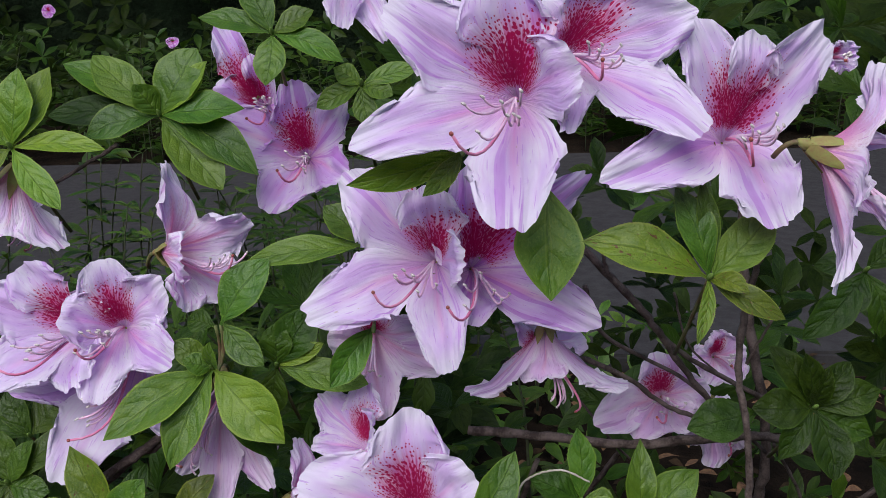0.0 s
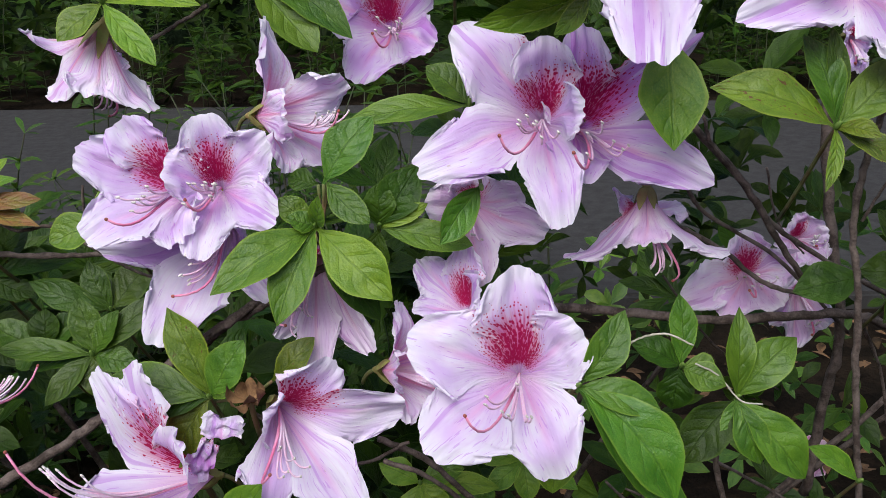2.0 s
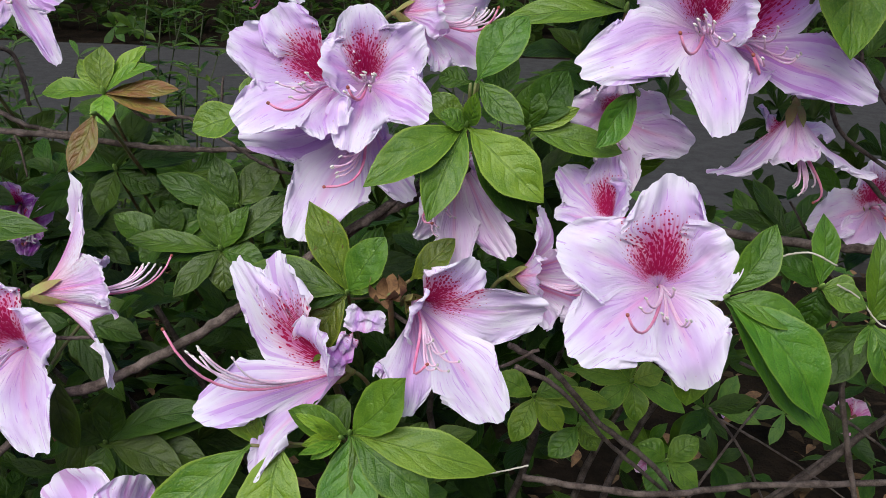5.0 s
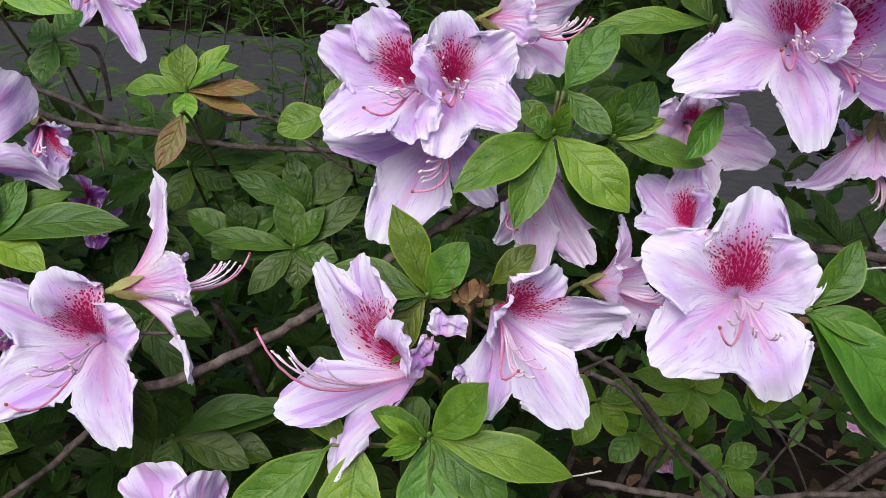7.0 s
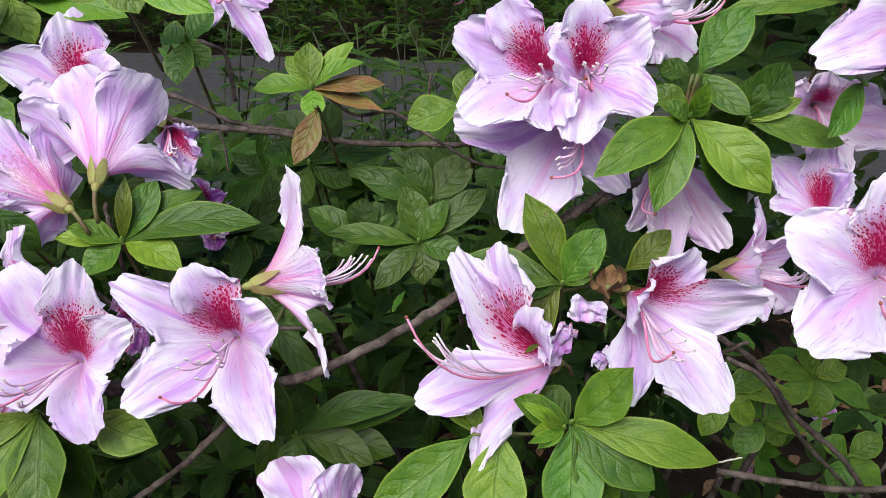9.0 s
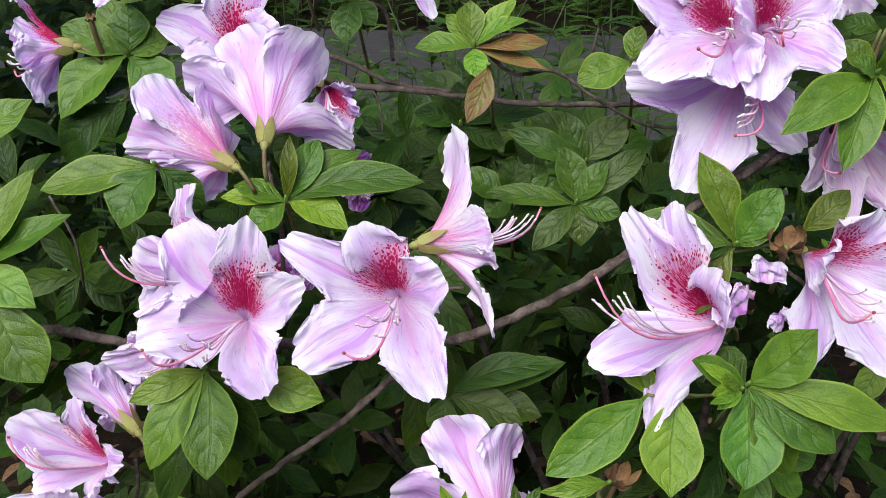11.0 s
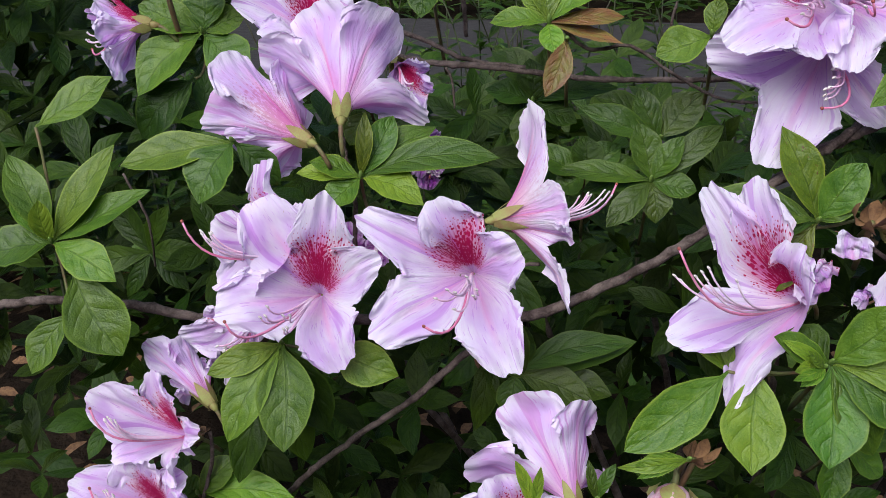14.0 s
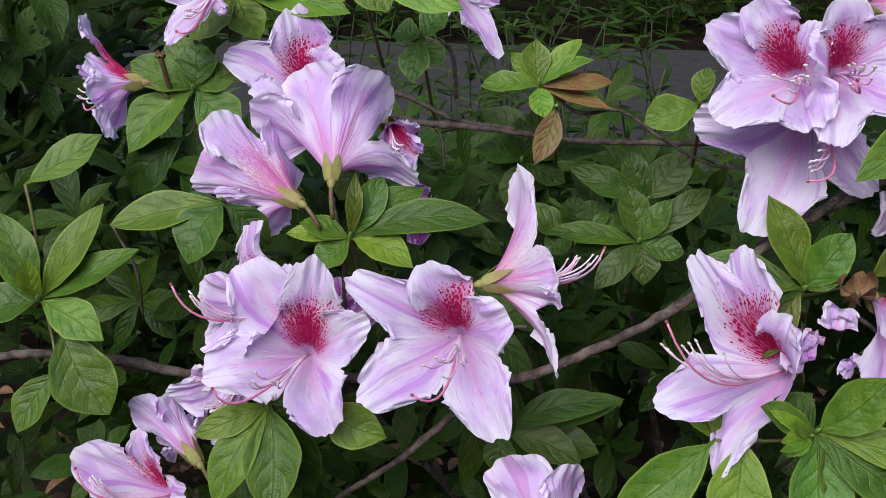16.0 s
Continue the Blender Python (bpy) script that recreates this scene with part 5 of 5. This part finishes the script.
leaf_shoot((0.0316, 0.11, 0.7978), (0.05, -0.78, 0.62), [(78, 36.6, 4.6, 15.3, 'm'), (173, 27, -4.3, 17.2, 'm'), (-115, 38.5, -1.7, 15.3, 'm'),
    (-64, 23, 4.3, 13.9, 'm'), (27, 29.5, 10.3, 16.7, 'm')])
leaf_shoot((0.1257, 0.008, 0.7565), (-0.06, -0.98, -0.16), [(100, 45.2, 15.5, 14.4, 'b'), (126, 17.9, 20.3, 8.9, 'b')])
leaf_shoot((0.1596, 0.022, 0.7403), (0.14, -0.83, 0.55), [(176, 48.9, -6.2, 29.1, 'b')])
leaf_shoot((0.073, 0.12, 0.7708), (0.05, -0.78, 0.62), [(62, 15.7, 4.9, 12.4, 'm'), (-117, 17.7, 1.3, 12.4, 'm'), (113, 25.4, -4.3, 12.4, 'm'),
    (-168, 24.1, -5, 12.4, 'm'), (-77, 29.8, 3.2, 12.4, 'm')])
leaf_shoot((0.222, 0, 0.7044), (0.04, -0.75, 0.66), [(74, 52.1, 9.5, 20.4, 'e'), (18, 36.6, 13.8, 15.5, 'm'), (5, 34.4, 20.1, 8.9, 'm'),
    (-48, 34.5, 13.8, 18.8, 'm'), (-123, 32.8, -0.3, 12.2, 'e'), (163, 27.6, -2.1, 6.2, 'e'),
    (-133, 15.1, 11.1, 8.9, 'e')])
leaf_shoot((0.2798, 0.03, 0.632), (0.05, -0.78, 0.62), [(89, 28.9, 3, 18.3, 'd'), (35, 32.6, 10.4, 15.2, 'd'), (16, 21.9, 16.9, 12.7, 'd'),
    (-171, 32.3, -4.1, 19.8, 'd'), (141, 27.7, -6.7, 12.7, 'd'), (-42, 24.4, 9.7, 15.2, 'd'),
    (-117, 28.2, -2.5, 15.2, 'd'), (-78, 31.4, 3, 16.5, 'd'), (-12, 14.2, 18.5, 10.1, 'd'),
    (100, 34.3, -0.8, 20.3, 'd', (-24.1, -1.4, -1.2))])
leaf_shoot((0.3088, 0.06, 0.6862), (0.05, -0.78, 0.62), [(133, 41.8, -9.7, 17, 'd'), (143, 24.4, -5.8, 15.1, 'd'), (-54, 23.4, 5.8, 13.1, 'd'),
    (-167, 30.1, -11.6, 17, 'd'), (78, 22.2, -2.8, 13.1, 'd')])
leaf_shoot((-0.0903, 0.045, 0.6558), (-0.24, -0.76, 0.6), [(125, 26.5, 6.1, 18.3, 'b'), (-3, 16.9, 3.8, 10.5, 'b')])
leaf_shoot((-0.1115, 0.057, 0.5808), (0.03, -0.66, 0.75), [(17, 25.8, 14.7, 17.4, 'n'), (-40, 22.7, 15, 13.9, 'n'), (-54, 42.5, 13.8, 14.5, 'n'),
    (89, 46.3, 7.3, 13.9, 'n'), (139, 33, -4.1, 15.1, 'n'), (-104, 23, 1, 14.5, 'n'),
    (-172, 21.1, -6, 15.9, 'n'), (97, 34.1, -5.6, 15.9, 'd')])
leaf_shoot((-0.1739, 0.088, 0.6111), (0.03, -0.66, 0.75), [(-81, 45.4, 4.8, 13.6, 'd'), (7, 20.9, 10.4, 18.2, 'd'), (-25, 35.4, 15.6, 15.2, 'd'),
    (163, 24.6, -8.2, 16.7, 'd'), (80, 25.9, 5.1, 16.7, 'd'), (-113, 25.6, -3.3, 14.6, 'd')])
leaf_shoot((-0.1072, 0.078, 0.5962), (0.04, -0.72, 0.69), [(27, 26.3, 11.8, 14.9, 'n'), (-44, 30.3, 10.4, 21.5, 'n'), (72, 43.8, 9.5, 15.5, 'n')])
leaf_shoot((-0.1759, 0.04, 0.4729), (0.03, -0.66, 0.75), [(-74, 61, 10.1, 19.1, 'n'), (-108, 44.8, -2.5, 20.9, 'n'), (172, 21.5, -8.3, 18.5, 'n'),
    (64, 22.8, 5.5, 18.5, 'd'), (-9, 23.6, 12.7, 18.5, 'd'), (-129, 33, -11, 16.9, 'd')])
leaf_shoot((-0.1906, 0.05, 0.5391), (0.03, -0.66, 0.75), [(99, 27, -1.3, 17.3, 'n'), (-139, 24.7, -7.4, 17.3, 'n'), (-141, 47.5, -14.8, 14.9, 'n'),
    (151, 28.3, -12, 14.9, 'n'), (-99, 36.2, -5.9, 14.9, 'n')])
leaf_shoot((0.0514, 0.06, 0.5023), (0.03, -0.66, 0.75), [(66, 23.8, 5.4, 15.1, 'b'), (-74, 24.8, 2.7, 15.1, 'b'), (-136, 22.2, -6.1, 15.1, 'b'),
    (153, 25.4, -8.8, 15.1, 'b'), (-94, 42.7, -2.7, 13, 'b')])
leaf_shoot((-0.0131, 0.04, 0.4741), (0.03, -0.66, 0.75), [(107, 21.7, -2.7, 15, 'm'), (-114, 23.6, -5.4, 15, 'm'), (-26, 18.5, 8.1, 15, 'm'),
    (-70, 37.6, 5.4, 15, 'm')])
leaf_shoot((-0.2653, 0.1, 0.5999), (0.03, -0.66, 0.75), [(66, 24.9, 5.7, 15.8, 'm'), (-66, 23.7, 4.2, 15.8, 'm'), (146, 21.2, -8.5, 15.8, 'm'),
    (-114, 31.8, -7.1, 13.6, 'm')])
leaf_shoot((-0.2213, 0.05, 0.6812), (-0.01, -0.51, 0.86), [(174, 20, -9.8, 15.7, 'm'), (-131, 14.8, -7.8, 13, 'm'), (85, 13.2, 1.6, 15.7, 'm'),
    (-41, 17.1, 6.5, 15.7, 'm')])
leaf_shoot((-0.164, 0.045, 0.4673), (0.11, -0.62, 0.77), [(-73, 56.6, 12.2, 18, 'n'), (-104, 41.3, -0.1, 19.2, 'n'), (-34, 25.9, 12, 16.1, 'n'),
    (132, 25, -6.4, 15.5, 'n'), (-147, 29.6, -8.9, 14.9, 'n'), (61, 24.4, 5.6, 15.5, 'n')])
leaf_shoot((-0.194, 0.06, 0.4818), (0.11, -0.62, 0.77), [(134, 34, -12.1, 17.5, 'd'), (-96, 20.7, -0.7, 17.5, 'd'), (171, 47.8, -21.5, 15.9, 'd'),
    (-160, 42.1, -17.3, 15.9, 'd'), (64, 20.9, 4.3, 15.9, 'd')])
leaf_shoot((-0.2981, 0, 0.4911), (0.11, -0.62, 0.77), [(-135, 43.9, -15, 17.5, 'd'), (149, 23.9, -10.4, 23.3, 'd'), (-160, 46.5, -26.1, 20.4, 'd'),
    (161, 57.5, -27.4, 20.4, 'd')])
leaf_shoot((-0.3397, -0.02, 0.4195), (0.1, -0.56, 0.82), [(-53, 25.9, 12.1, 18.1, 'm'), (-95, 52.6, 5.2, 18.1, 'b'), (61, 8.8, 7, 15.1, 'm'),
    (102, 21.8, -3.1, 18.1, 'm')])
leaf_shoot((-0.017, -0.005, 0.4776), (0.11, -0.62, 0.77), [(-81, 26.5, 2.4, 17.3, 'm'), (-129, 23.5, -7.1, 17.3, 'm'), (163, 29.7, -14.3, 15.4, 'm'),
    (-52, 36.6, 13.8, 15.4, 'm')])
leaf_shoot((-0.0936, -0.055, 0.4951), (0.12, -0.68, 0.72), [(96, 23.8, 3.1, 6.3, 'b'), (109, 24, 0.9, 5.8, 'b'), (95, 30.3, -1.3, 5.8, 'b')])
leaf_shoot((-0.1582, -0.05, 0.455), (0.1, -0.56, 0.82), [(25, 20.9, 15.9, 6.2, 'b'), (-10, 16.7, 14.6, 4.7, 'b')])
leaf_shoot((-0.1302, -0.04, 0.4571), (0.1, -0.56, 0.82), [(14, 15.7, 11.4, 5.2, 'n'), (-33, 16.2, 10.7, 5.8, 'n')])
leaf_shoot((0.108, 0.09, 0.4968), (0.05, -0.66, 0.75), [(79, 34.8, 5.9, 14.3, 'b'), (23, 20.9, 9.7, 13.3, 'b'), (-75, 18.7, 4.5, 14.3, 'b'),
    (-119, 34.5, -4.2, 15.2, 'b'), (-175, 21.6, -6.3, 14.6, 'b'), (124, 26, -3.8, 14, 'b')])
leaf_shoot((0.0777, 0.07, 0.479), (0.05, -0.66, 0.75), [(54, 24.3, 9.6, 17.1, 'm'), (-51, 17.9, 5.6, 13.1, 'm'), (-143, 16.5, -3.3, 14.9, 'm'),
    (135, 23.1, -4.7, 15.6, 'm'), (-100, 24.6, -0.1, 12.5, 'b')])
leaf_shoot((0.131, 0.08, 0.4519), (0.05, -0.66, 0.75), [(-58, 21.3, 7.7, 15.4, 'm'), (65, 18.7, 6.3, 14.4, 'm'), (149, 21.3, -4.6, 16, 'm'),
    (-130, 23.1, -3.1, 16, 'm')])
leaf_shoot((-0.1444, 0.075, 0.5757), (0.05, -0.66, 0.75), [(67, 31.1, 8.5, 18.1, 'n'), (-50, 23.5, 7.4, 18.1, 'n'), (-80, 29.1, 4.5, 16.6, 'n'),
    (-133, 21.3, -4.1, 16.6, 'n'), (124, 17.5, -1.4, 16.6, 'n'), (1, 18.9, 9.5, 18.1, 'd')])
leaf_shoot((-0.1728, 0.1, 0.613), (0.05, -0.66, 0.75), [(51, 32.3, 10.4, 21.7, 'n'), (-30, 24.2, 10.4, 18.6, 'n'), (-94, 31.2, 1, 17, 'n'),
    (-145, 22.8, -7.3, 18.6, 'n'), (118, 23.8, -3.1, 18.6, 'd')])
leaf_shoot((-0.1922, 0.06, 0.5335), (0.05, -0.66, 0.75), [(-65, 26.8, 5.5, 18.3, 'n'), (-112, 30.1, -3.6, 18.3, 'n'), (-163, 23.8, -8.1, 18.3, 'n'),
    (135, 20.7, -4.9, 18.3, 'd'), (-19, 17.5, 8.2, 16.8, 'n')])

# ---- small things ----
crumpled_petal((-0.0297, -0.01, 0.5786), 0.0178, 0.55, 15, 'white', 3, 'crumpled white petal scrap hanging on the shoot')
crumpled_petal((-0.0418, -0.006, 0.5594), 0.0209, 0.5, -62, 'lilac', 5, 'withered purple petal of a spent flower')
crumpled_petal((-0.0212, -0.008, 0.5551), 0.0117, 0.5, -55, 'lilac', 8, 'withered purple petal of a spent flower')
flower_bud((-0.0966, -0.045, 0.4733), (-0.14, -0.7, -0.7), 0.0265, 0.0222)
flower_bud((-0.0505, 0.014, 0.5381), (-0.25, -0.32, 0.91), 0.0109, 0.0082)
dry_scales((-0.0203, 0.004, 0.5833), (0, -0.39, 0.92), 0.0153, 7, 4)
dry_scales((-0.0897, -0.045, 0.4868), (0.27, -0.15, 0.95), 0.0137, 7, 6)
dry_scales((-0.3536, 0.05, 0.6673), (0.06, -0.38, 0.93), 0.0051, 6, 7)
dry_scales((-0.1927, 0.03, 0.4932), (0.11, -0.92, -0.38), 0.0119, 5, 9)
branch(1.1, 0.9, [(0.1465, 0.03, 0.5836), (0.1486, 0.026, 0.5965), (0.1565, 0.024, 0.6035), (0.1675, 0.022, 0.6061), (0.1791, 0.02, 0.6013)], DRYGRASS)
branch(0.9, 0.8, [(0.1807, 0.02, 0.5922), (0.1913, 0.02, 0.5863), (0.201, 0.015, 0.576), (0.2114, 0.015, 0.5739)], DRYGRASS)
branch(0.9, 0.8, [(0.0263, -0.01, 0.5017), (0.0367, -0.01, 0.5047), (0.0457, -0.01, 0.5077)], DRYGRASS)
